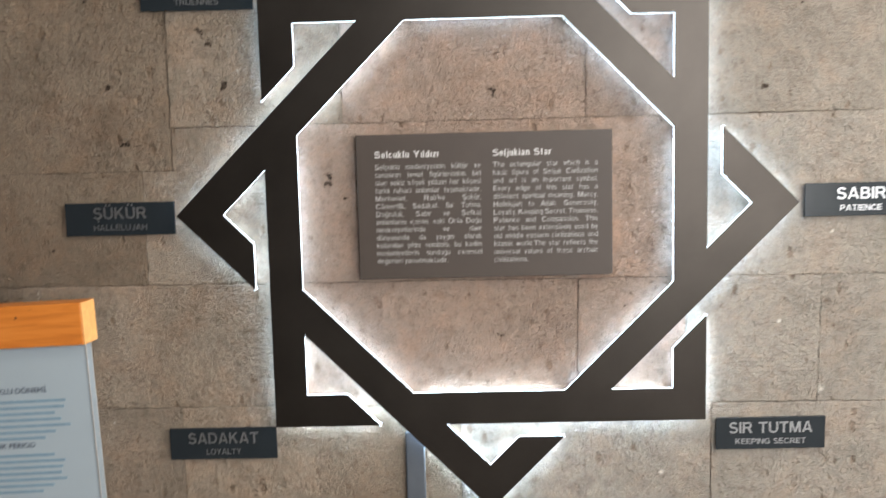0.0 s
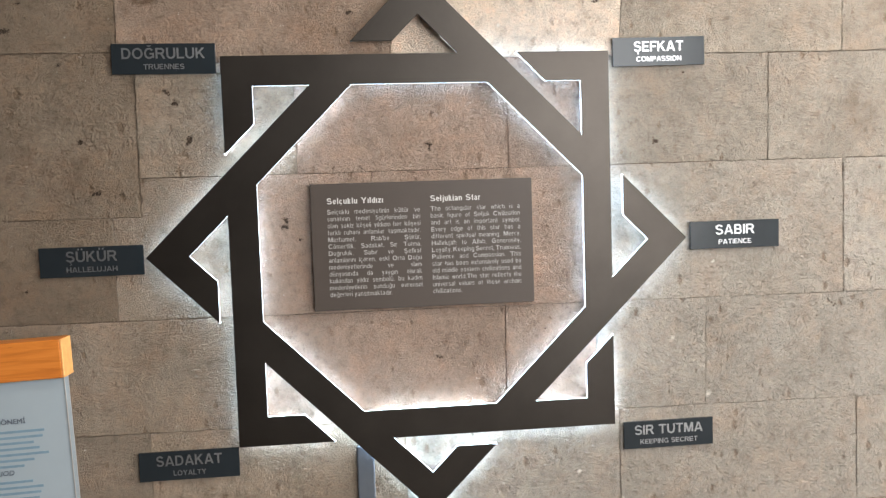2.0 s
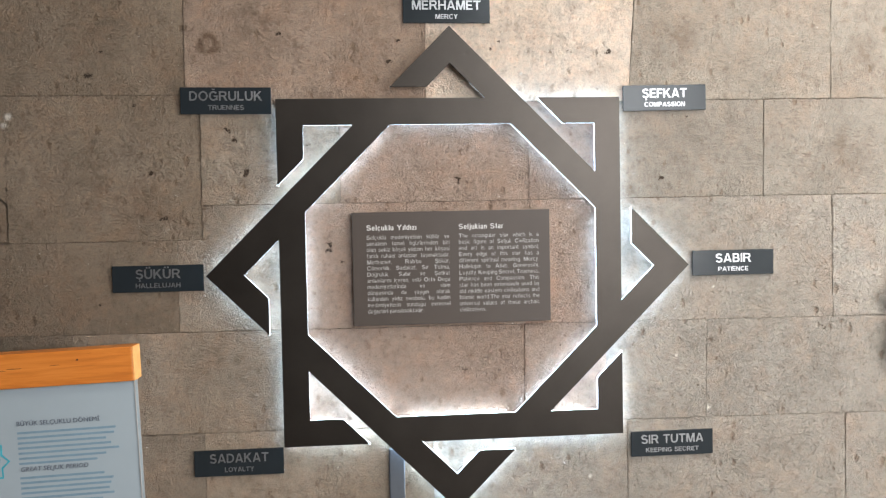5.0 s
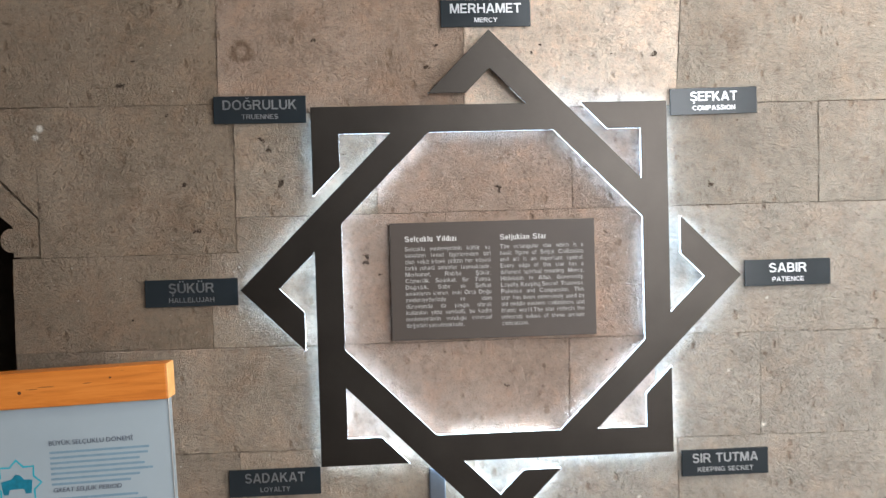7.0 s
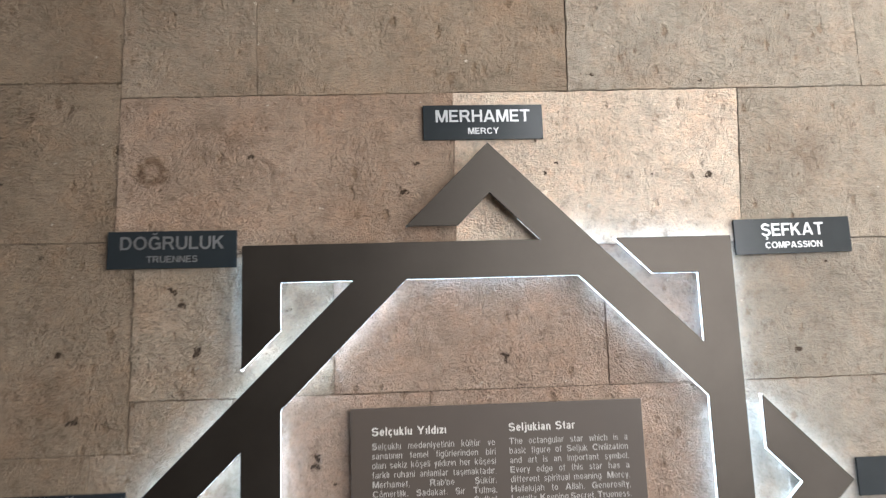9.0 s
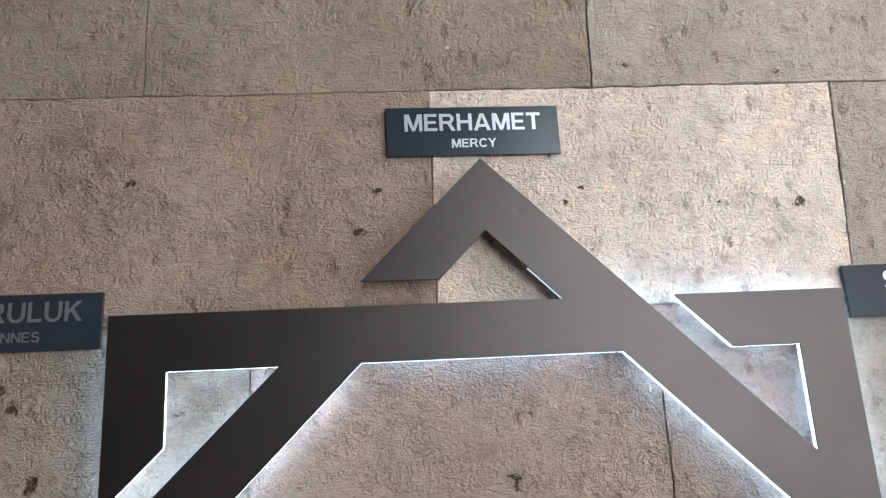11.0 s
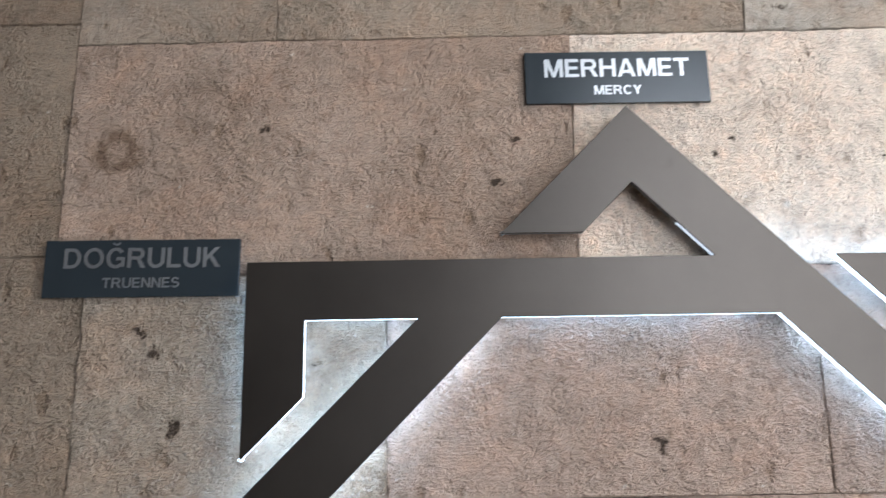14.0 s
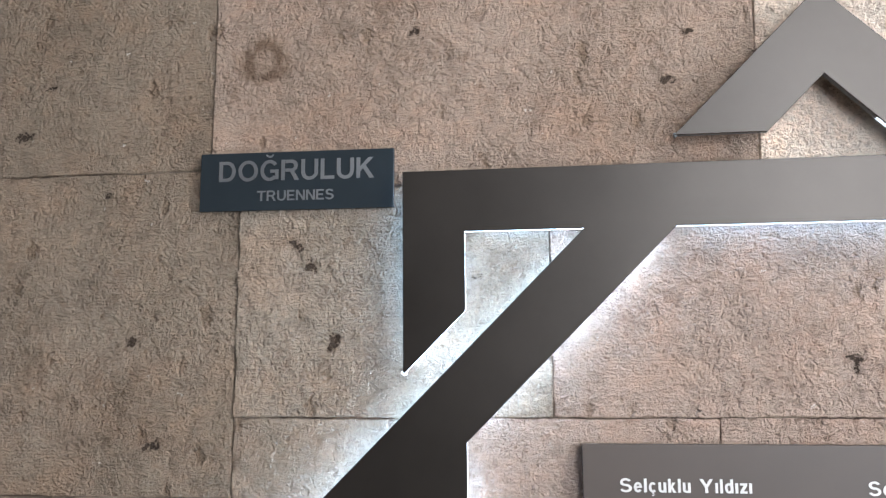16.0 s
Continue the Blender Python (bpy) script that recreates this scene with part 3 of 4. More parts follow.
    ring = np.concatenate([idx[0, :], idx[1:, -1], idx[-1, -2::-1], idx[-2:0:-1, 0]])
    co = np.stack([X, Y, Z], -1).reshape(-1, 3)
    back = co[ring].copy()
    back[:, 1] = 0.03
    open_ring = np.zeros(len(ring), dtype=bool) if not cut else (co[ring][:, 0] < cut[0]) & (co[ring][:, 2] > cut[1])
    n0 = len(co)
    co = np.concatenate([co, back])
    k = np.arange(len(ring))
    k2 = (k + 1) % len(ring)
    side = np.stack([ring[k], n0 + k, n0 + k2, ring[k2]], -1)
    side = side[~open_ring]
    faces = np.concatenate([quads, side])
    me = bpy.data.meshes.new("stone_block")
    me.vertices.add(len(co))
    me.vertices.foreach_set("co", co.ravel())
    me.loops.add(faces.size)
    me.loops.foreach_set("vertex_index", faces.ravel())
    me.polygons.add(len(faces))
    me.polygons.foreach_set("loop_start", np.arange(0, faces.size, 4))
    me.update(calc_edges=True)
    smooth(me)
    col = np.zeros((len(co), 4))
    col[:n0, 0], col[:n0, 1], col[:n0, 2], col[:, 3] = pit_dark.ravel(), chip.ravel(), np.clip(stain, 0, 1).ravel(), 1
    a = me.attributes.new("mark", "FLOAT_COLOR", "POINT")
    a.data.foreach_set("color", col.ravel())
    return part("stone_block", me, mat, wall)


def level(z0, slope=0.0):
    return lambda x: z0 + slope * x


def bed_top(x):
    return np.where(x < -0.947, 2.569, 2.537 + 0.0095 * x)


def bed_two(x):
    return 2.115 + 0.004 * x


def bed_three(x):
    return 1.752 + 0.001 * x


def bed_left(x):
    """Foot of the large block beside the niche: level, then up along the gable over the arch."""
    return np.where(x > -1.5715, 1.628, np.minimum(1.763 + (-1.5715 - x) * 1.08, 2.11))


H4, H5, H6, H7 = level(1.290, -0.005), level(0.917, -0.008), level(0.535, -0.004), level(0.165)
TOPA, TOPB, TOPC = level(2.955), level(3.38), level(3.80)
FOOT = level(0.0)
T, R, G, P, B, D, C, A = STONE, STONE_ROSE, STONE_GREY, STONE_PALE, STONE_BROWN_DIM, STONE_TAN_DIM, STONE_ROSE_DIM, STONE_GREY_DIM
ROWS_OF_BLOCKS = [
    # foot bed, head bed, [(left foot, left head), ...] joints, materials
    (bed_top, TOPA, [(-1.78, -1.78), (-0.947, -0.943), (-0.599, -0.600), (0.230, 0.244), (1.064, 1.064), (1.80, 1.80), (2.5, 2.5)], [B, D, D, A, A, A]),
    (bed_two, bed_top, [(-0.950, -0.947), (-0.088, -0.081), (0.676, 0.704), (1.471, 1.471), (2.3, 2.3)], [C, P, A, A]),
    (level(2.148), level(2.569), [(-1.95, -1.95), (-0.950, -0.947)], [B]),
    (bed_three, bed_two, [(-0.903, -0.899), (-0.405, -0.404), (0.291, 0.295), (0.58, 0.58), (1.200, 1.203), (2.0, 2.0)], [T, R, R, A, A]),
    (H4, level(1.628), [(-1.668, -1.668), (-0.993, -0.992)], [B]),
    (H4, bed_three, [(-0.993, -0.992), (-0.58, -0.58), (-0.172, -0.166), (0.58, 0.58), (1.477, 1.474), (2.2, 2.2)], [D, R, R, G, G]),
    (H5, H4, [(-1.668, -1.668), (-1.37, -1.37), (-0.58, -0.58), (0.262, 0.267), (0.58, 0.58), (0.965, 0.972), (1.705, 1.705), (2.3, 2.3)], [B, D, R, R, G, G, G]),
    (H6, H5, [(-1.668, -1.668), (-0.917, -0.914), (-0.085, -0.085), (0.655, 0.655), (1.526, 1.526), (2.3, 2.3)], [D, T, G, G, G]),
    (H7, H6, [(-1.668, -1.668), (-1.2, -1.2), (-0.4, -0.4), (0.35, 0.35), (1.1, 1.1), (1.9, 1.9), (2.6, 2.6)], [T, G, T, G, T, G]),
    (FOOT, H7, [(-1.668, -1.668), (-0.8, -0.8), (0.1, 0.1), (0.9, 0.9), (1.8, 1.8), (2.7, 2.7)], [T, G, T, G, T]),
]
_seed = 20
for low, high, joints, mats in ROWS_OF_BLOCKS:
    for a, b, m in zip(joints[:-1], joints[1:], mats):
        _seed += 1
        br = []
        if a[0] < -0.947 < b[0] - 0.01 and low is bed_top:
            br.append(-0.947)
        cut = (-0.903, 1.628) if a[0] == -0.993 and high is bed_three else None
        far = b[0] > 1.55 or a[0] < -1.5 or high is H6 or high is H7
        stone_block(a, b, low, high, m, _seed, step=0.012 if far else (0.0038 if (high is bed_top or high is bed_two or low is bed_top) and -1.0 < a[0] < 0.6 else 0.0055), breaks=br, proud=0.0006 * ((_seed * 7) % 5), cut=cut)
stone_block((-1.95, -1.95), (-0.904, -0.900), bed_left, level(2.148), B, 91, step=0.0065, breaks=(-1.5715,))

for r, (z0, z1) in enumerate(((0.0, 0.535), (0.535, 0.917), (0.917, 1.29), (1.29, 1.752), (1.752, 2.118), (2.118, 2.545), (2.545, 2.955))):
    x = (2.7, 2.3, 2.3, 2.2, 2.0, 2.3, 2.5)[r] if r else 2.7
    while x < ROOM_R - 0.05:
        w = min(0.62 + 0.3 * ((r * 5 + int(x * 3)) % 3) / 2, ROOM_R - x)
        _seed += 1
        stone_block((x, x), (x + w, x + w), level(z0), level(z1), G if _seed % 2 else T, _seed, step=0.03)
        x += w
for r in range(6):
    z0 = (2.955, 3.38, 3.80, 4.22, 4.62, 5.0)[r]
    z1 = (3.38, 3.80, 4.22, 4.62, 5.0, 5.2)[r]
    x = ROOM_L
    while x < ROOM_R - 0.05:
        w = min(0.7 + 0.25 * ((r * 5 + int(x * 3 + 20)) % 3) / 2, ROOM_R - x)
        _seed += 1
        stone_block((x, x), (x + w, x + w), level(z0), level(z1), G if _seed % 3 == 0 else T, _seed, step=0.03)
        x += w
stone_block((ROOM_L, ROOM_L), (-1.78, -1.78), level(2.569), level(2.955), T, 301, step=0.03)

me = bpy.data.meshes.new("joint_mortar")
me.from_pydata(np.concatenate(JOINT_V).tolist(), [], np.concatenate(JOINT_F).tolist())
part("joint_mortar", me, MORTAR, wall, "thin brown mortar in the joints")

# arch stone over the niche with its rounded cusp
arc = [(-1.577, 1.634), (-1.577, 1.760), (-1.90, 2.109), (-1.95, 2.109), (-1.95, 1.99), (-1.80, 1.868), (-1.702, 1.773), (-1.667, 1.741)]
for k in range(9):
    a = radians(75 + 210 * k / 8)
    arc.append((-1.672 + 0.036 * math.cos(a), 1.692 + 0.042 * math.sin(a)))
arc += [(-1.664, 1.649), (-1.664, 1.634)]
part("arch_stone", prism(arc, 0.0, 0.30, 0.003), STONE_BROWN_DIM, wall, "carved arch stone with a rounded cusp")
# blocks on the far side of the niche
part("jamb_stone", box(-4.2, NICHE_L, 0.0, 0.1, 0, 2.1, 0.004), STONE_BROWN_DIM, wall)
part("lintel_stone", box(-4.2, -1.955, 0.0, 0.1, 2.112, 2.56, 0.004), STONE_BROWN_DIM, wall)

# ---- the star ----
SA, SB, GAP, SZ = 0.6285, 0.5335, 0.0415, 1.4982
R2 = math.sqrt(2)


def turned(p, k):
    a = radians(45 * k)
    return (p[0] * math.cos(a) - p[1] * math.sin(a), p[0] * math.sin(a) + p[1] * math.cos(a))


def star_outline(a, b, g):
    """Outer and inner outline for bands between the distances b and a from the middle, with gaps g at the crossings."""
    arm = [(b, a * R2 - b), (0, a * R2), (-(a * R2 - SA - g), SA + g), (SA + g - b * R2, SA + g), (0, b * R2)]
    return [turned(p, k) for k in range(8) for p in arm], [turned((-b * math.tan(radians(22.5)), b), k) for k in range(8)]


outer, inner = star_outline(SA, SB, GAP)


def star_plate(y0, y1, inset=0.0):
    outer, inner = star_outline(SA - inset, SB + inset, GAP + inset)
    bm = bmesh.new()
    layers = []
    for y in (y0, y1):
        out = [bm.verts.new((x, y, z)) for x, z in outer]
        inn = [bm.verts.new((x, y, z)) for x, z in inner]
        layers.append((out, inn))
        for k in range(8):
            p0, tip, co_, ci, it = out[5 * k: 5 * k + 5]
            nxt = out[(5 * k + 5) % 40]
            # chevron arm: two bevelled legs
            fs = [bm.faces.new((tip, co_, ci, it)), bm.faces.new((tip, it, nxt, inn[k], inn[(k - 1) % 8], p0))] if y == y0 else \
                 [bm.faces.new((it, ci, co_, tip)), bm.faces.new((p0, inn[(k - 1) % 8], inn[k], nxt, it, tip))]
    (o0, i0), (o1, i1) = layers
    for a, b in ((o0, o1), (i0, i1)):
        n = len(a)
        for i in range(n):
            bm.faces.new((a[i], a[(i + 1) % n], b[(i + 1) % n], b[i]))
    bmesh.ops.recalc_face_normals(bm, faces=bm.faces[:])
    return bm


star = empty("wall_star", (0.0016, 0, SZ))
tagged(star, "dark bronze metal eight-pointed star with white backlit edges on stone wall", "wall sign")
plate_bm = star_plate(-0.0340, -0.0315)
rim = [e for e in plate_bm.edges if len(e.link_faces) == 2 and e.calc_face_angle(0) > 0.8 and all(v.co.y < -0.0339 for v in e.verts)]
bmesh.ops.bevel(plate_bm, geom=rim, offset=0.0007, segments=1, affect="EDGES")
part("face_plate", plate_bm, PLATE, star, "dark brown brushed metal face plate")

# unseen core, added to keep the tape's light from crossing the bands
part("leak_baffle", star_plate(-0.0314, -0.003, 0.021), ACRYLIC_BACK, star, "added opaque core that stops light leaking behind the plate")


# lit edges, one strip for each straight edge; those of the top point have failed
def edge_strip(p, q, inward):
    dx, dz = q[0] - p[0], q[1] - p[1]
    l = math.hypot(dx, dz)
    nx, nz = -dz / l * inward, dx / l * inward
    t = 0.004
    e = 0.0006
    pts = [(p[0] + nx * e, p[1] + nz * e), (q[0] + nx * e, q[1] + nz * e), (q[0] + nx * t, q[1] + nz * t), (p[0] + nx * t, p[1] + nz * t)]
    return prism(pts, -0.0313, -0.0215)


def led_tape(p, q, inward):
    """The light source behind the plate, set in from its edge."""
    dx, dz = q[0] - p[0], q[1] - p[1]
    l = math.hypot(dx, dz)
    ux, uz = dx / l, dz / l
    nx, nz = -uz * inward, ux * inward
    cut = 0.028
    a, b = (p[0] + ux * cut, p[1] + uz * cut), (q[0] - ux * cut, q[1] - uz * cut)
    pts = [(a[0] + nx * t, a[1] + nz * t) if k == 0 else (b[0] + nx * t, b[1] + nz * t) for k, t in ((0, 0.010), (1, 0.010), (1, 0.017), (0, 0.017))]
    return prism(pts, -0.0225, -0.0135)


def lit_edge(p, q, inward):
    part("light_strip", edge_strip(p, q, inward), LED, star)
    if math.hypot(q[0] - p[0], q[1] - p[1]) > 0.07:
        z = (p[1] + q[1]) / 2
        part("led_tape", led_tape(p, q, inward), LED_TAPE_WEAK if z > 0.4 else LED_TAPE_FULL if z < -0.4 else LED_TAPE, star)


def lerp(p, q, f):
    return (p[0] + (q[0] - p[0]) * f, p[1] + (q[1] - p[1]) * f)


for i in range(40):
    p, q = outer[i], outer[(i + 1) % 40]
    k, j = divmod(i, 5)
    if (k == 0 and j in (1, 2, 3)) or (k == 1 and j == 0):
        part("light_strip", edge_strip(p, q, 1), ACRYLIC_OFF, star, "unlit acrylic edge strip")
    elif k == 0 and j == 0:
        m_ = lerp(p, q, 0.62)
        lit_edge(p, m_, 1)
        part("light_strip", edge_strip(m_, q, 1), ACRYLIC_OFF, star, "unlit acrylic edge strip")
    elif k == 0 and j == 4:
        m_ = lerp(p, q, 0.55)
        part("light_strip", edge_strip(p, m_, 1), ACRYLIC_OFF, star, "unlit acrylic edge strip")
        part("light_strip", edge_strip(m_, q, 1), LED_DIM, star, "faintly lit acrylic edge strip")
    else:
        lit_edge(p, q, 1)
for i in range(8):
    lit_edge(inner[i], inner[(i + 1) % 8], -1)
for k in range(8):
    x, z = turned((0, SA * R2 - 0.068), k)
    part("standoff", box(x - 0.012, x + 0.012, -0.0300, 0.004, z - 0.012, z + 0.012, 0.002), BLACK_IRON, star)
    x, z = turned((0, (SA + SB) / 2), k + 0.0)
    part("standoff", box(x - 0.012, x + 0.012, -0.0300, 0.004, z - 0.012, z + 0.012, 0.002), BLACK_IRON, star)


# ---- lettering ----
def bar(x0, z0, x1, z1):
    return [(x0, z0), (x1, z0), (x1, z1), (x0, z1)]


def sweep(cx, cz, rx, rz, a0, a1, tx=0.20, tz=0.165):
    """A curved stroke: quads along an ellipse from a0 to a1 degrees."""
    n = max(4, int(abs(a1 - a0) / 15))
    out = []
    for i in range(n):
        a, b = radians(a0 + (a1 - a0) * i / n), radians(a0 + (a1 - a0) * (i + 1) / n)
        out.append([(cx + (rx - tx) * math.cos(a), cz + (rz - tz) * math.sin(a)), (cx + rx * math.cos(a), cz + rz * math.sin(a)),
                    (cx + rx * math.cos(b), cz + rz * math.sin(b)), (cx + (rx - tx) * math.cos(b), cz + (rz - tz) * math.sin(b))])
    return out


def flip(poly, w):
    return [(w - x, z) for x, z in poly][::-1]


def bold_capital(c):
    """Strokes of a bold grotesque capital of unit height, and its width."""
    stem = [bar(0, 0, 0.2, 1)]
    if c == "A":
        leg = [(0, 0), (0.205, 0), (0.49, 0.82), (0.49, 1), (0.37, 1)]
        return [leg, flip(leg, 0.98), bar(0.26, 0.2, 0.72, 0.36)], 0.98
    if c == "B":
        return stem + [bar(0.2, 0.835, 0.5, 1), bar(0.2, 0.43, 0.5, 0.585), bar(0.2, 0, 0.52, 0.165)] + sweep(0.5, 0.715, 0.29, 0.285, -90, 90) + sweep(0.52, 0.29, 0.33, 0.29, -90, 90), 0.86
    if c == "C":
        return sweep(0.49, 0.5, 0.49, 0.52, 38, 322), 0.93
    if c == "D":
        return stem + [bar(0.2, 0.835, 0.42, 1), bar(0.2, 0, 0.42, 0.165)] + sweep(0.42, 0.5, 0.47, 0.5, -90, 90), 0.90
    if c == "E":
        return stem + [bar(0.2, 0.835, 0.74, 1), bar(0.2, 0.42, 0.69, 0.585), bar(0.2, 0, 0.76, 0.165)], 0.77
    if c == "F":
        return stem + [bar(0.2, 0.835, 0.72, 1), bar(0.2, 0.40, 0.64, 0.565)], 0.71
    if c in "GĞ":
        g = sweep(0.49, 0.5, 0.49, 0.52, 38, 318) + [bar(0.52, 0.385, 0.96, 0.545), bar(0.78, 0.06, 0.96, 0.385)]
        return g + (sweep(0.5, 1.27, 0.2, 0.15, 180, 360, 0.09, 0.09) if c == "Ğ" else []), 0.98
    if c == "H":
        return stem + [bar(0.69, 0, 0.89, 1), bar(0.2, 0.43, 0.69, 0.60)], 0.89
    if c == "I":
        return stem, 0.2
    if c == "J":
        return [bar(0.42, 0.30, 0.62, 1)] + sweep(0.31, 0.30, 0.31, 0.32, 180, 360), 0.62
    if c == "K":
        return stem + [[(0.2, 0.32), (0.86, 1), (0.61, 1), (0.2, 0.58)], [(0.34, 0.47), (0.66, 0), (0.91, 0), (0.48, 0.62)]], 0.91
    if c == "L":
        return stem + [bar(0.2, 0, 0.72, 0.165)], 0.72
    if c == "M":
        d = [(0.0, 1), (0.44, 0), (0.60, 0), (0.28, 1)]
        return [bar(0, 0, 0.19, 0.98), bar(0.85, 0, 1.04, 0.98), d, flip(d, 1.04)], 1.04
    if c == "N":
        return stem + [bar(0.69, 0, 0.89, 1), [(0, 1), (0.68, 0), (0.89, 0), (0.21, 1)]], 0.89
    if c == "O":
        return sweep(0.52, 0.5, 0.52, 0.52, 0, 360), 1.04
    if c == "P":
        return stem + [bar(0.2, 0.835, 0.5, 1), bar(0.2, 0.36, 0.5, 0.525)] + sweep(0.5, 0.68, 0.32, 0.32, -90, 90), 0.82
    if c == "R":
        return stem + [bar(0.2, 0.835, 0.55, 1), bar(0.2, 0.41, 0.55, 0.575)] + sweep(0.55, 0.705, 0.31, 0.295, -90, 90) + [[(0.45, 0.44), (0.70, 0), (0.94, 0), (0.66, 0.46)]], 0.92
    if c in "SŞ":
        g = sweep(0.42, 0.725, 0.39, 0.295, 18, 270) + sweep(0.42, 0.29, 0.42, 0.31, 198, 450)
        return g + ([bar(0.37, -0.12, 0.46, 0.0)] + sweep(0.42, -0.19, 0.14, 0.11, -130, 90, 0.08, 0.07) if c == "Ş" else []), 0.84
    if c == "T":
        return [bar(0, 0.835, 0.84, 1), bar(0.32, 0, 0.52, 0.84)], 0.84
    if c in "UÜ":
        g = [bar(0, 0.37, 0.2, 1), bar(0.68, 0.37, 0.88, 1)] + sweep(0.44, 0.37, 0.44, 0.39, 180, 360)
        return g + ([bar(0.19, 1.10, 0.36, 1.26), bar(0.52, 1.10, 0.69, 1.26)] if c == "Ü" else []), 0.88
    if c == "Y":
        arm = [(0, 1), (0.36, 0.41), (0.46, 0.41), (0.46, 0.62), (0.24, 1)]
        return [arm, flip(arm, 0.92), bar(0.36, 0, 0.56, 0.42)], 0.92
    return [], 0.34


XH = 0.73


def small_letter(c, t):
    """Strokes of a grotesque small letter with stems t wide, and its width; capitals are one unit high."""
    h, mid = t * 0.85, XH / 2
    stem = [bar(0, 0, t, XH)]
    tall = [bar(0, 0, t, 1)]
    dots = [bar(0.10, 0.86, 0.10 + t, 1), bar(0.42 - t, 0.86, 0.42, 1)]
    tail = [bar(0.24, -0.10, 0.31, 0.0)] + sweep(0.27, -0.16, 0.12, 0.10, -130, 90, 0.07, 0.06)

    def bowl(cx):
        return sweep(cx, mid, 0.285, mid + 0.012, 0, 360, t, h)

    def arch(cx, r):
        return sweep(cx, XH - 0.25, r, 0.262, 0, 180, t, h) + [bar(cx + r - t, 0, cx + r, XH - 0.25)]

    if c == "a":
        return sweep(0.27, 0.53, 0.26, 0.212, 0, 165, t, h) + [bar(0.53 - t, 0, 0.53, 0.53)] + sweep(0.25, 0.205, 0.25, 0.215, 0, 360, t, h * 0.9), 0.56
    if c == "b":
        return tall + bowl(0.285), 0.57
    if c in "cç":
        return sweep(0.285, mid, 0.285, mid + 0.012, 42, 318, t, h) + (tail if c == "ç" else []), 0.53
    if c == "d":
        return [bar(0.57 - t, 0, 0.57, 1)] + bowl(0.285), 0.57
    if c == "e":
        return sweep(0.285, mid, 0.285, mid + 0.012, 0, 322, t, h) + [bar(0.06, 0.31, 0.56, 0.31 + h * 0.8)], 0.57
    if c == "f":
        return [bar(0.09, 0, 0.09 + t, 0.80)] + sweep(0.31, 0.80, 0.22, 0.21, 90, 180, t, h) + [bar(0, XH - h, 0.33, XH)], 0.33
    if c in "gğ":
        g = bowl(0.285) + [bar(0.57 - t, -0.04, 0.57, XH)] + sweep(0.285, -0.05, 0.285, 0.22, 200, 360, t, h)
        return g + (sweep(0.285, 1.0, 0.17, 0.13, 180, 360, 0.08, 0.08) if c == "ğ" else []), 0.57
    if c == "h":
        return tall + arch(0.28, 0.27), 0.55
    if c in "iı":
        return stem + ([bar(0, 0.86, t, 1)] if c == "i" else []), t
    if c == "j":
        return [bar(0.10, -0.10, 0.10 + t, XH), bar(0.10, 0.86, 0.10 + t, 1)] + sweep(0, -0.10, 0.10 + t, 0.17, 270, 360, t, h), 0.10 + t
    if c == "k":
        return tall + [[(t, 0.24), (0.50, XH), (0.50 - t * 1.15, XH), (t, 0.24 + t * 1.2)], [(0.17, 0.34), (0.54 - t * 1.15, 0), (0.54, 0), (0.28, 0.46)]], 0.54
    if c == "l":
        return tall, t
    if c == "m":
        return stem + arch(0.245, 0.235) + arch(0.245 + 0.47 - t, 0.235), 0.95 - t
    if c == "n":
        return stem + arch(0.28, 0.27), 0.55
    if c in "oö":
        return bowl(0.285) + (dots if c == "ö" else []), 0.57
    if c == "p":
        return [bar(0, -0.28, t, XH)] + bowl(0.285), 0.57
    if c == "r":
        return stem + sweep(0.30, XH - 0.27, 0.28, 0.28, 70, 180, t, h), 0.36
    if c in "sş":
        g = sweep(0.25, 0.54, 0.235, 0.20, 20, 270, t, h) + sweep(0.25, 0.205, 0.25, 0.218, 200, 450, t, h)
        return g + (tail if c == "ş" else []), 0.50
    if c == "t":
        return [bar(0.08, 0.16, 0.08 + t, 0.94)] + sweep(0.28, 0.17, 0.20, 0.18, 180, 280, t, h) + [bar(0, XH - h, 0.31, XH)], 0.32
    if c in "uü":
        return [bar(0, 0.25, t, XH), bar(0.54 - t, 0, 0.54, XH)] + sweep(0.27, 0.25, 0.27, 0.262, 180, 360, t, h) + (dots if c == "ü" else []), 0.54
    if c == "v":
        leg = [(0, XH), (0.26 - t * 0.5, 0), (0.26 + t * 0.5, 0), (t * 1.1, XH)]
        return [leg, flip(leg, 0.52)], 0.52
    if c == "w":
        leg = [(0, XH), (0.19 - t * 0.5, 0), (0.19 + t * 0.5, 0), (t * 1.05, XH)]
        up = [(0.19 - t * 0.5, 0), (0.19 + t * 0.5, 0), (0.40, XH * 0.94), (0.40 - t, XH * 0.94)]
        return [leg, up, flip(leg, 0.78), flip(up, 0.78)], 0.78
    if c == "x":
        d = [(0, XH), (0.50 - t * 1.2, 0), (0.50, 0), (t * 1.2, XH)]
        return [d, flip(d, 0.50)], 0.50
    if c == "y":
        leg = [(0, XH), (0.25 - t * 0.4, 0.02), (0.25 + t * 0.5, 0.02), (t * 1.1, XH)]
        return [leg, [(0.50, XH), (0.50 - t * 1.1, XH), (0.12, -0.28), (0.12 + t, -0.28)]], 0.50
    if c == "z":
        return [bar(0, XH - h, 0.48, XH), bar(0, 0, 0.48, h), [(0, h), (t * 1.25, h), (0.48, XH - h), (0.48 - t * 1.25, XH - h)]], 0.48
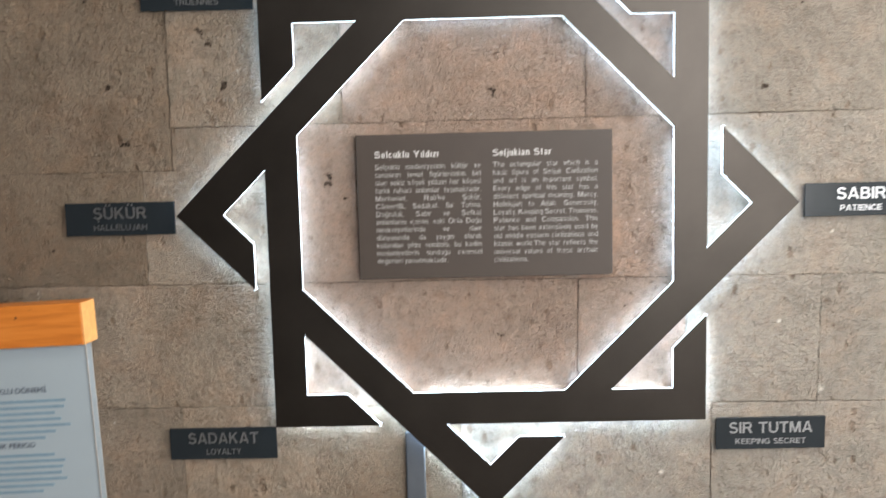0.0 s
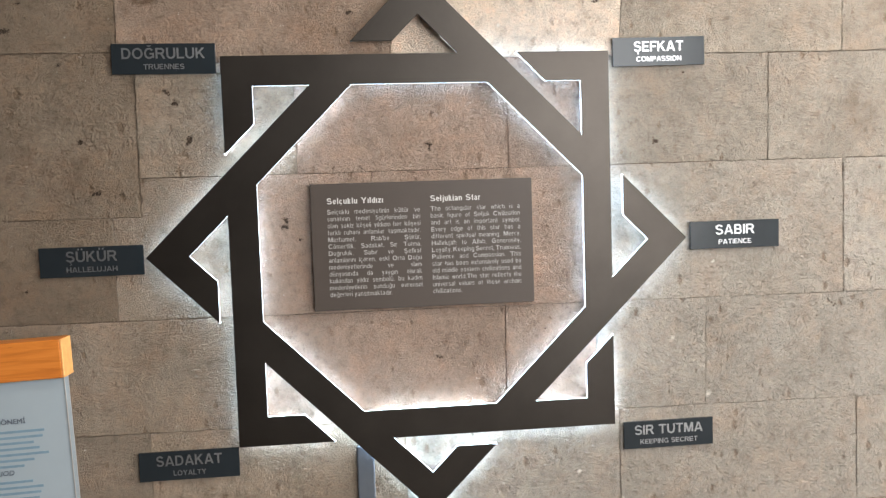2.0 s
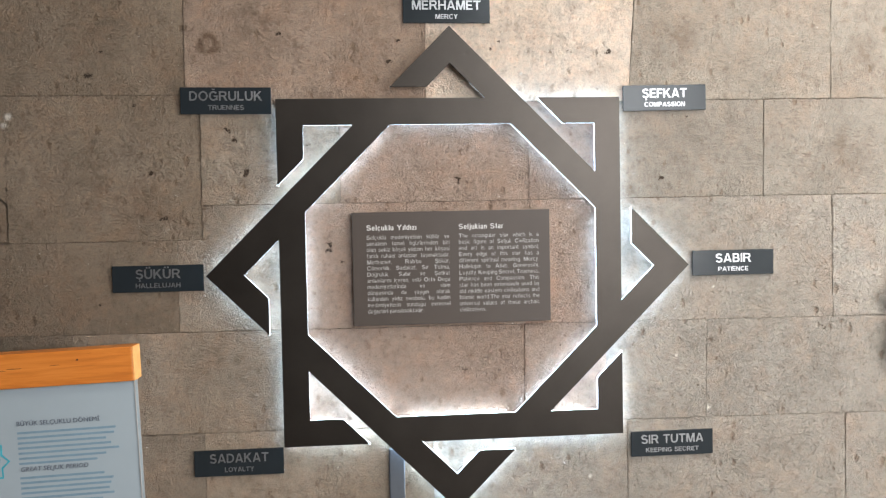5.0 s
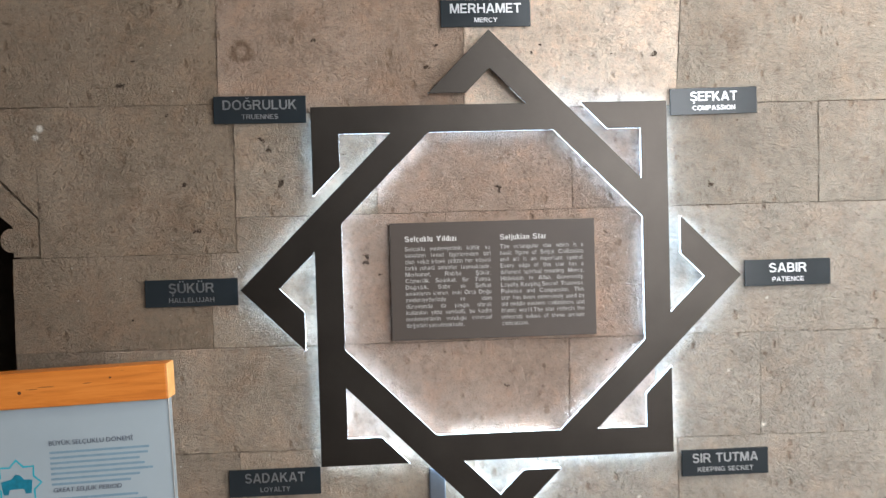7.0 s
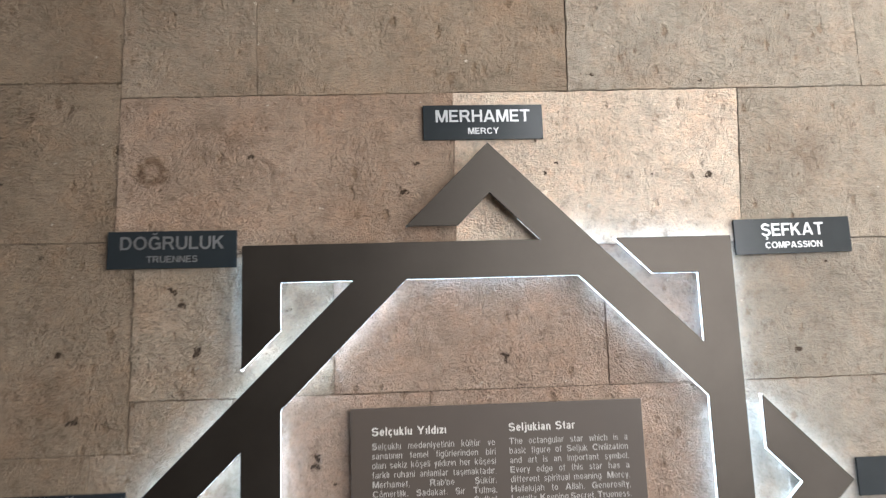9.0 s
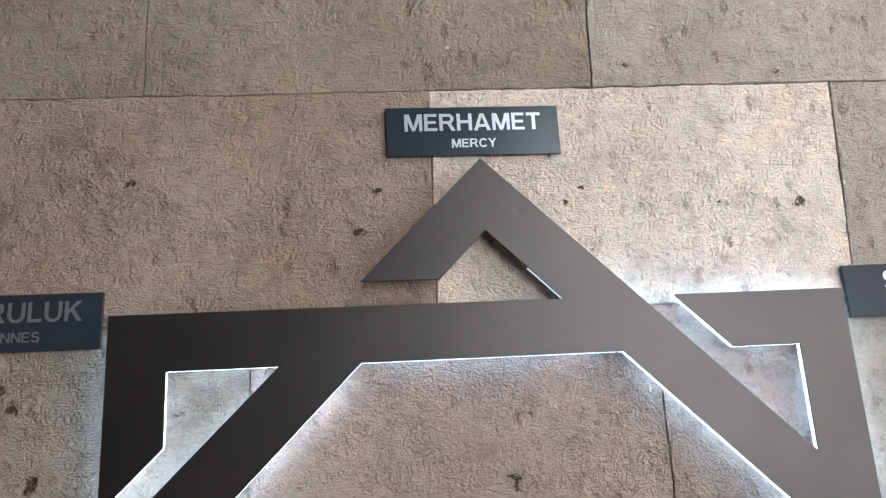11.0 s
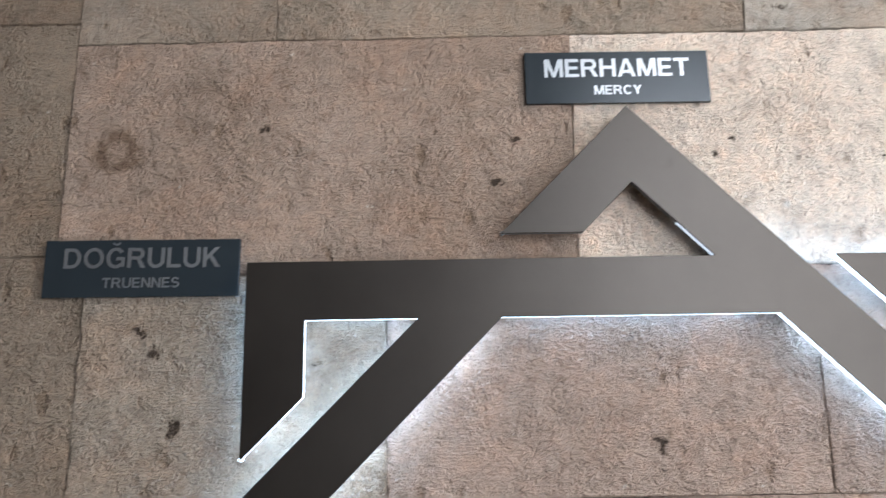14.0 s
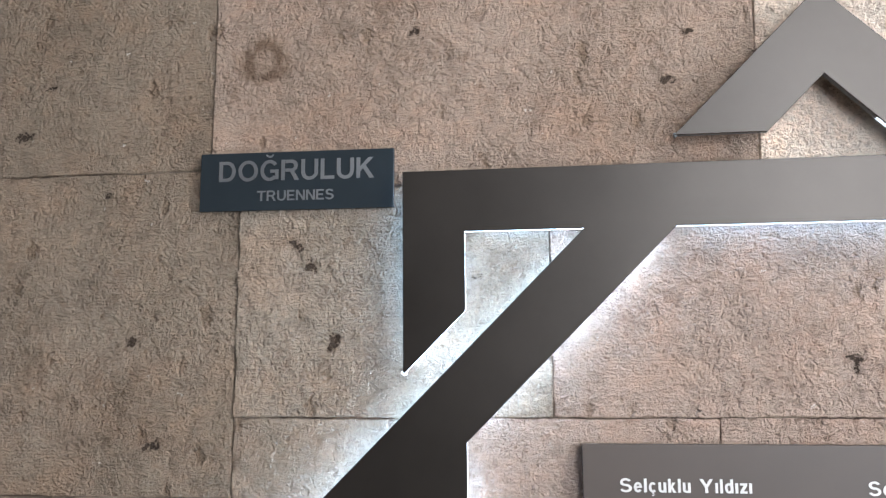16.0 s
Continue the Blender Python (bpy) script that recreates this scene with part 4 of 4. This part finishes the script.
    if c in ".,":
        return [bar(0.02, 0, 0.02 + t, t)] + ([[(0.02 + t * 0.5, -0.14), (0.02 + t, 0), (0.02 + t * 0.5, 0)]] if c == "," else []), 0.04 + t
    if c == "'":
        return [bar(0, 0.68, t * 0.8, 1)], t * 0.8
    return bold_capital(c)


def lettered(text, height, t, y):
    """A run of text as bare arrays, starting at x = 0 on the base line."""
    strokes, x = [], 0.0
    for c in text:
        polys, w = small_letter(c, t)
        strokes += [[(px + x, pz) for px, pz in p] for p in polys]
        x += w + 0.13
    vs, fs = [], []
    for i, p in enumerate(strokes):
        fs.append(tuple(range(len(vs), len(vs) + len(p))))
        vs += [(px * height, y - 0.00008 * (i % 7), pz * height) for px, pz in p]
    return np.array(vs), fs


def heading(text, x0, x1, z, y, height, t):
    v, f = lettered(text, height, t, y)
    v[:, 0] = x0 + v[:, 0] * (x1 - x0) / v[:, 0].max()
    v[:, 2] += z
    return v, f


# ---- text panel in the middle ----
def justified(lines, x0, x1, z0, pitch, size, y, t, last_ragged=True):
    pieces = []
    for i, line in enumerate(lines):
        words = [lettered(w, size, t, y) for w in line.split()]
        widths = [w[0][:, 0].max() for w in words]
        total = sum(widths)
        full = x1 - x0
        space = size * 0.40
        n = len(words)
        squeeze = min(1.0, (full - space * 0.6 * (n - 1)) / total)
        gap = (full - total * squeeze) / max(1, n - 1)
        if i == len(lines) - 1 and last_ragged:
            gap = space
        x = x0
        for (v, f), w in zip(words, widths):
            v = v.copy()
            v[:, 0] = v[:, 0] * squeeze + x
            v[:, 2] += z0 - pitch * i
            pieces.append((v, f))
            x += w * squeeze + gap
    return pieces


TURKISH = ["Selçuklu medeniyetinin kültür ve", "sanatının temel figürlerinden biri", "olan sekiz köşeli yıldızın her köşesi",
           "farklı ruhani anlamlar taşımaktadır.", "Merhamet, Rab'be Şükür,", "Cömertlik, Sadakat, Sır Tutma,", "Doğruluk, Sabır ve Şefkat",
           "anlamlarını içeren, eski Orta Doğu", "medeniyetlerinde ve İslam", "dünyasında da yaygın olarak", "kullanılan yıldız sembolü, bu kadim",
           "medeniyetlerin sunduğu evrensel", "değerleri yansıtmaktadır."]
ENGLISH = ["The octangular star which is a", "basic figure of Seljuk Civilization", "and art is an important symbol.", "Every edge of this star has a",
           "different spiritual meaning. Mercy,", "Hallelujah to Allah, Generosity,", "Loyalty, Keeping Secret, Trueness,", "Patience and Compassion. This",
           "star has been extensively used by", "old middle eastern civilizations and", "Islamic world.The star reflects the", "universal values of these archaic", "civilizations."]
panel = empty("text_panel", (0, 0, 0))
tagged(panel, "matt brown rectangular text panel with white lettering on stone wall", "sign")
PX0, PX1, PZ0, PZ1, PY = -0.366, 0.364, 1.301, 1.716, -0.018
part("panel_plate", box(PX0, PX1, PY, -0.004, PZ0, PZ1, 0.0012), PANEL_BROWN, panel)
for k, (x, z) in enumerate(((PX0 + 0.05, PZ0 + 0.05), (PX1 - 0.05, PZ0 + 0.05), (PX0 + 0.05, PZ1 - 0.05), (PX1 - 0.05, PZ1 - 0.05))):
    part("spacer", box(x - 0.01, x + 0.01, -0.0042, 0.004, z - 0.01, z + 0.01), BLACK_IRON, panel)
LY = PY - 0.0008
part("heading", join_arrays("heading", [heading("Selçuklu Yıldızı", -0.314, -0.131, 1.6495, LY, 0.0192, 0.19)]), WHITE_PRINT, panel)
part("heading", join_arrays("heading", [heading("Seljukian Star", 0.024, 0.191, 1.6485, LY, 0.0192, 0.19)]), WHITE_PRINT, panel)
part("body_text", join_arrays("body_text", justified(TURKISH, -0.314, -0.011, 1.6165, 0.0225, 0.0150, LY, 0.125)), GREY_PRINT, panel)
part("body_text", join_arrays("body_text", justified(ENGLISH, 0.024, 0.322, 1.6170, 0.02275, 0.0150, LY, 0.125)), GREY_PRINT, panel)


# ---- name plates at the points ----
def capitals(text, x0, x1, z, y, height):
    """Bold capitals fitted between x0 and x1 on the base line z."""
    strokes, x = [], 0.0
    for c in text:
        polys, w = bold_capital(c)
        strokes += [[(px + x, pz) for px, pz in p] for p in polys]
        x += w + 0.115
    fx = (x1 - x0) / (x - 0.115)
    vs, fs = [], []
    for i, p in enumerate(strokes):
        fs.append(tuple(range(len(vs), len(vs) + len(p))))
        vs += [(x0 + px * fx, y - 0.0001 * (i % 9), z + pz * height) for px, pz in p]
    return np.array(vs), fs


def name_plate(cx, cz, head, caption, hw, cw, tilt=0.0):
    ob = empty("name_plate", (cx, 0, cz), (0, tilt, 0))
    tagged(ob, "dark blue-grey acrylic name plate with silver letters reading " + head.lower(), "sign", "name plates round the star")
    part("plate", box(-0.1595, 0.1595, -0.0105, -0.003, -0.0475, 0.0475, 0.0008), SIGN_DARK, ob)
    for x in (-0.13, 0.13):
        part("spacer", box(x - 0.008, x + 0.008, -0.0032, 0.004, -0.008, 0.008), BLACK_IRON, ob)
    part("lettering", join_arrays("lettering", [capitals(head, -hw / 2, hw / 2, 0.0005, -0.0109, 0.0335)]), SILVER, ob, "brushed silver capital letters")
    part("caption", join_arrays("caption", [capitals(caption, -cw / 2, cw / 2, -0.0325, -0.0109, 0.0168)]), SILVER, ob, "small silver capital letters")
    return ob


# the plate under the lowest point, its lettering hardly seen
low_plate = empty("name_plate", (0.003, 0, 0.546))
tagged(low_plate, "dark blue-grey acrylic name plate under the lowest star point", "sign", "name plates round the star")
part("plate", box(-0.1595, 0.1595, -0.0105, -0.003, -0.0475, 0.0475, 0.0008), SIGN_DARK, low_plate)
for x in (-0.13, 0.13):
    part("spacer", box(x - 0.008, x + 0.008, -0.0032, 0.004, -0.008, 0.008), BLACK_IRON, low_plate)
part("lettering", box(-0.125, 0.125, -0.0109, -0.0103, 0.0005, 0.034), SILVER, low_plate, "silver bar of lettering")
part("caption", box(-0.075, 0.075, -0.0109, -0.0103, -0.0325, -0.0157), SILVER, low_plate, "small silver bar of lettering")
name_plate(-0.004, 2.450, "MERHAMET", "MERCY", 0.252, 0.082)
name_plate(-0.804, 2.125, "DOĞRULUK", "TRUENNES", 0.256, 0.126, 0.3)
name_plate(-1.060, 1.493, "ŞÜKÜR", "HALLELUJAH", 0.156, 0.156)
name_plate(-0.793, 0.816, "SADAKAT", "LOYALTY", 0.210, 0.104)
name_plate(0.828, 0.818, "SIR TUTMA", "KEEPING SECRET", 0.244, 0.206)
name_plate(1.074, 1.501, "SABIR", "PATIENCE", 0.140, 0.118)
name_plate(0.812, 2.126, "ŞEFKAT", "COMPASSION", 0.172, 0.156, -0.6)

# ---- cable trunking under the star ----
tr = part("cable_trunking", box(-0.250, -0.192, -0.0145, 0.004, 0.0, 0.842, 0.006, seg=3), TRUNKING, None)
tagged(tr, "grey vertical cable trunking on the stone wall under the star", "cable duct")

# ---- iron rings at the side ----
rings = empty("iron_rings", (1.744, 0, 1.27))
tagged(rings, "black iron rings hung one under the other on stone wall", "iron fitting")


def ring_mesh(rx, rz, tube, y):
    bm = bmesh.new()
    n, mcount = 28, 8
    vs = []
    for i in range(n):
        a = 2 * math.pi * i / n
        row = []
        for j in range(mcount):
            b = 2 * math.pi * j / mcount
            row.append(bm.verts.new(((rx + tube * math.cos(b)) * math.cos(a), y + tube * math.sin(b), (rz + tube * math.cos(b)) * math.sin(a))))
        vs.append(row)
    for i in range(n):
        for j in range(mcount):
            bm.faces.new((vs[i][j], vs[(i + 1) % n][j], vs[(i + 1) % n][(j + 1) % mcount], vs[i][(j + 1) % mcount]))
    bmesh.ops.recalc_face_normals(bm, faces=bm.faces[:])
    for f in bm.faces:
        f.smooth = True
    return bm


a_ = part("ring", ring_mesh(0.056, 0.054, 0.012, -0.03), BLACK_IRON, rings)
a_.location = (0, 0, 0.085)
b_ = part("ring", ring_mesh(0.048, 0.070, 0.012, -0.03), BLACK_IRON, rings)
b_.location = (0, 0, -0.085)
part("peg", box(-0.012, 0.012, -0.05, 0.01, 0.140, 0.160, 0.003), BLACK_IRON, rings)
part("hook", box(-0.010, 0.010, -0.038, 0.006, -0.013, 0.030, 0.003), BLACK_IRON, rings)

# ---- information board in front of the wall ----
ROLL = 1.9
board = empty("information_board", (-1.092, -0.2, 1.165), (0, -ROLL, 0))
tagged(board, "pale blue printed information board with a pine top rail", "info board")
BW, BH = 0.95, 1.125
part("top_rail", box(-BW, -0.0045, -0.004, 0.072, 0.0, 0.116, 0.004), WOOD, board, "orange varnished pine rail with dark knots")
part("rail_end", box(-0.0050, 0.0, -0.0035, 0.0715, 0.0005, 0.1155, 0.003), WOOD_END, board, "pale end grain of the pine rail")
sheet = part("sheet", box(-BW + 0.012, -0.006, 0.012, 0.040, -BH + 0.02, 0.004, 0.002), BOARD, board, "pale blue-grey printed sheet")
part("edge_profile", box(-0.009, -0.006, 0.010, 0.043, -BH + 0.02, 0.0, 0.001), BOARD_EDGE, board, "thin metal edge profile")
part("edge_profile", box(-BW + 0.006, -BW + 0.012, 0.010, 0.043, -BH + 0.02, 0.0, 0.001), BOARD_EDGE, board, "thin metal edge profile")
part("foot_rail", box(-BW, 0.0, -0.03, 0.09, -BH, -BH + 0.06, 0.004), WOOD, board)
FY = 0.0112


def knot(x, z, rx, rz):
    pts = [(x + rx * math.cos(2 * math.pi * k / 10), z + rz * math.sin(2 * math.pi * k / 10) * (1 + 0.2 * math.sin(3 * k))) for k in range(10)]
    part("knot", prism(pts, -0.0044, -0.0030), KNOT, board, "dark knot in the pine")


for kx, kz, krx, krz in ((-0.182, 0.083, 0.0045, 0.0030), (-0.255, 0.070, 0.016, 0.0010), (-0.385, 0.066, 0.026, 0.0012), (-0.470, 0.052, 0.0060, 0.0055), (-0.430, 0.061, 0.020, 0.0010)):
    knot(kx, kz, krx, krz)


def bd(x, z):
    """World x, z on the board's face to the board's own x, z."""
    dx, dz, a = x + 1.092, z - 1.165, radians(ROLL)
    return dx * math.cos(a) + dz * math.sin(a), dz * math.cos(a) - dx * math.sin(a)


hx1, hz = bd(-1.216, 1.033)
part("print_heading", join_arrays("print_heading", [line_text("BÜYÜK SELÇUKLU DÖNEMİ", hx1 - 0.268, hx1, hz, FY, 0.021, 0.0003)]), INK, sheet)
gx1, gz = bd(-1.257, 0.878)
part("print_heading", join_arrays("print_heading", [line_text("GREAT SELJUK PERIOD", gx1 - 0.218, gx1, gz, FY, 0.021, 0.0003, shear=0.2)]), INK, sheet)
for top, widths in ((hz - 0.024, (0.318, 0.312, 0.285, 0.300, 0.325, 0.282, 0.252)), (gz - 0.022, (0.272, 0.300, 0.292, 0.286, 0.300, 0.262, 0.230))):
    for i, w in enumerate(widths):
        z = top - 0.0172 * i
        x = hx1 - 0.268
        part("print_bar", box(x, x + w, FY, 0.0125, z - 0.0036, z + 0.0036), INK_BLUE, sheet)
# outline star emblem with a small crouching shape
ex, ez = bd(-1.588, 0.905)


def star_points(r, ri, n=8):
    return [((r if k % 2 == 0 else ri) * math.sin(math.pi * k / n), (r if k % 2 == 0 else ri) * math.cos(math.pi * k / n)) for k in range(2 * n)]


bm = bmesh.new()
so, si = star_points(0.080, 0.060), star_points(0.073, 0.054)
vo = [bm.verts.new((ex + x, FY, ez + z)) for x, z in so]
vi = [bm.verts.new((ex + x, FY, ez + z)) for x, z in si]
for k in range(16):
    bm.faces.new((vo[k], vo[(k + 1) % 16], vi[(k + 1) % 16], vi[k]))
part("emblem_outline", bm, TEAL, sheet, "teal star outline print")
bm = prism([(ex - 0.045, ez - 0.035), (ex - 0.03, ez - 0.035), (ex - 0.025, ez - 0.018), (ex + 0.02, ez - 0.018), (ex + 0.024, ez - 0.034), (ex + 0.042, ez - 0.034),
            (ex + 0.048, ez + 0.010), (ex + 0.022, ez + 0.012), (ex + 0.010, ez + 0.026), (ex - 0.004, ez + 0.030), (ex - 0.02, ez + 0.014), (ex - 0.052, ez + 0.008)], FY, 0.0125)
part("emblem_shape", bm, TEAL_DARK, sheet, "deep teal plain emblem shape")
part("print_stroke", box(ex + 0.028, ex + 0.038, FY + 0.0003, 0.0125, ez - 0.40, ez - 0.075), PALE_TEAL, sheet)
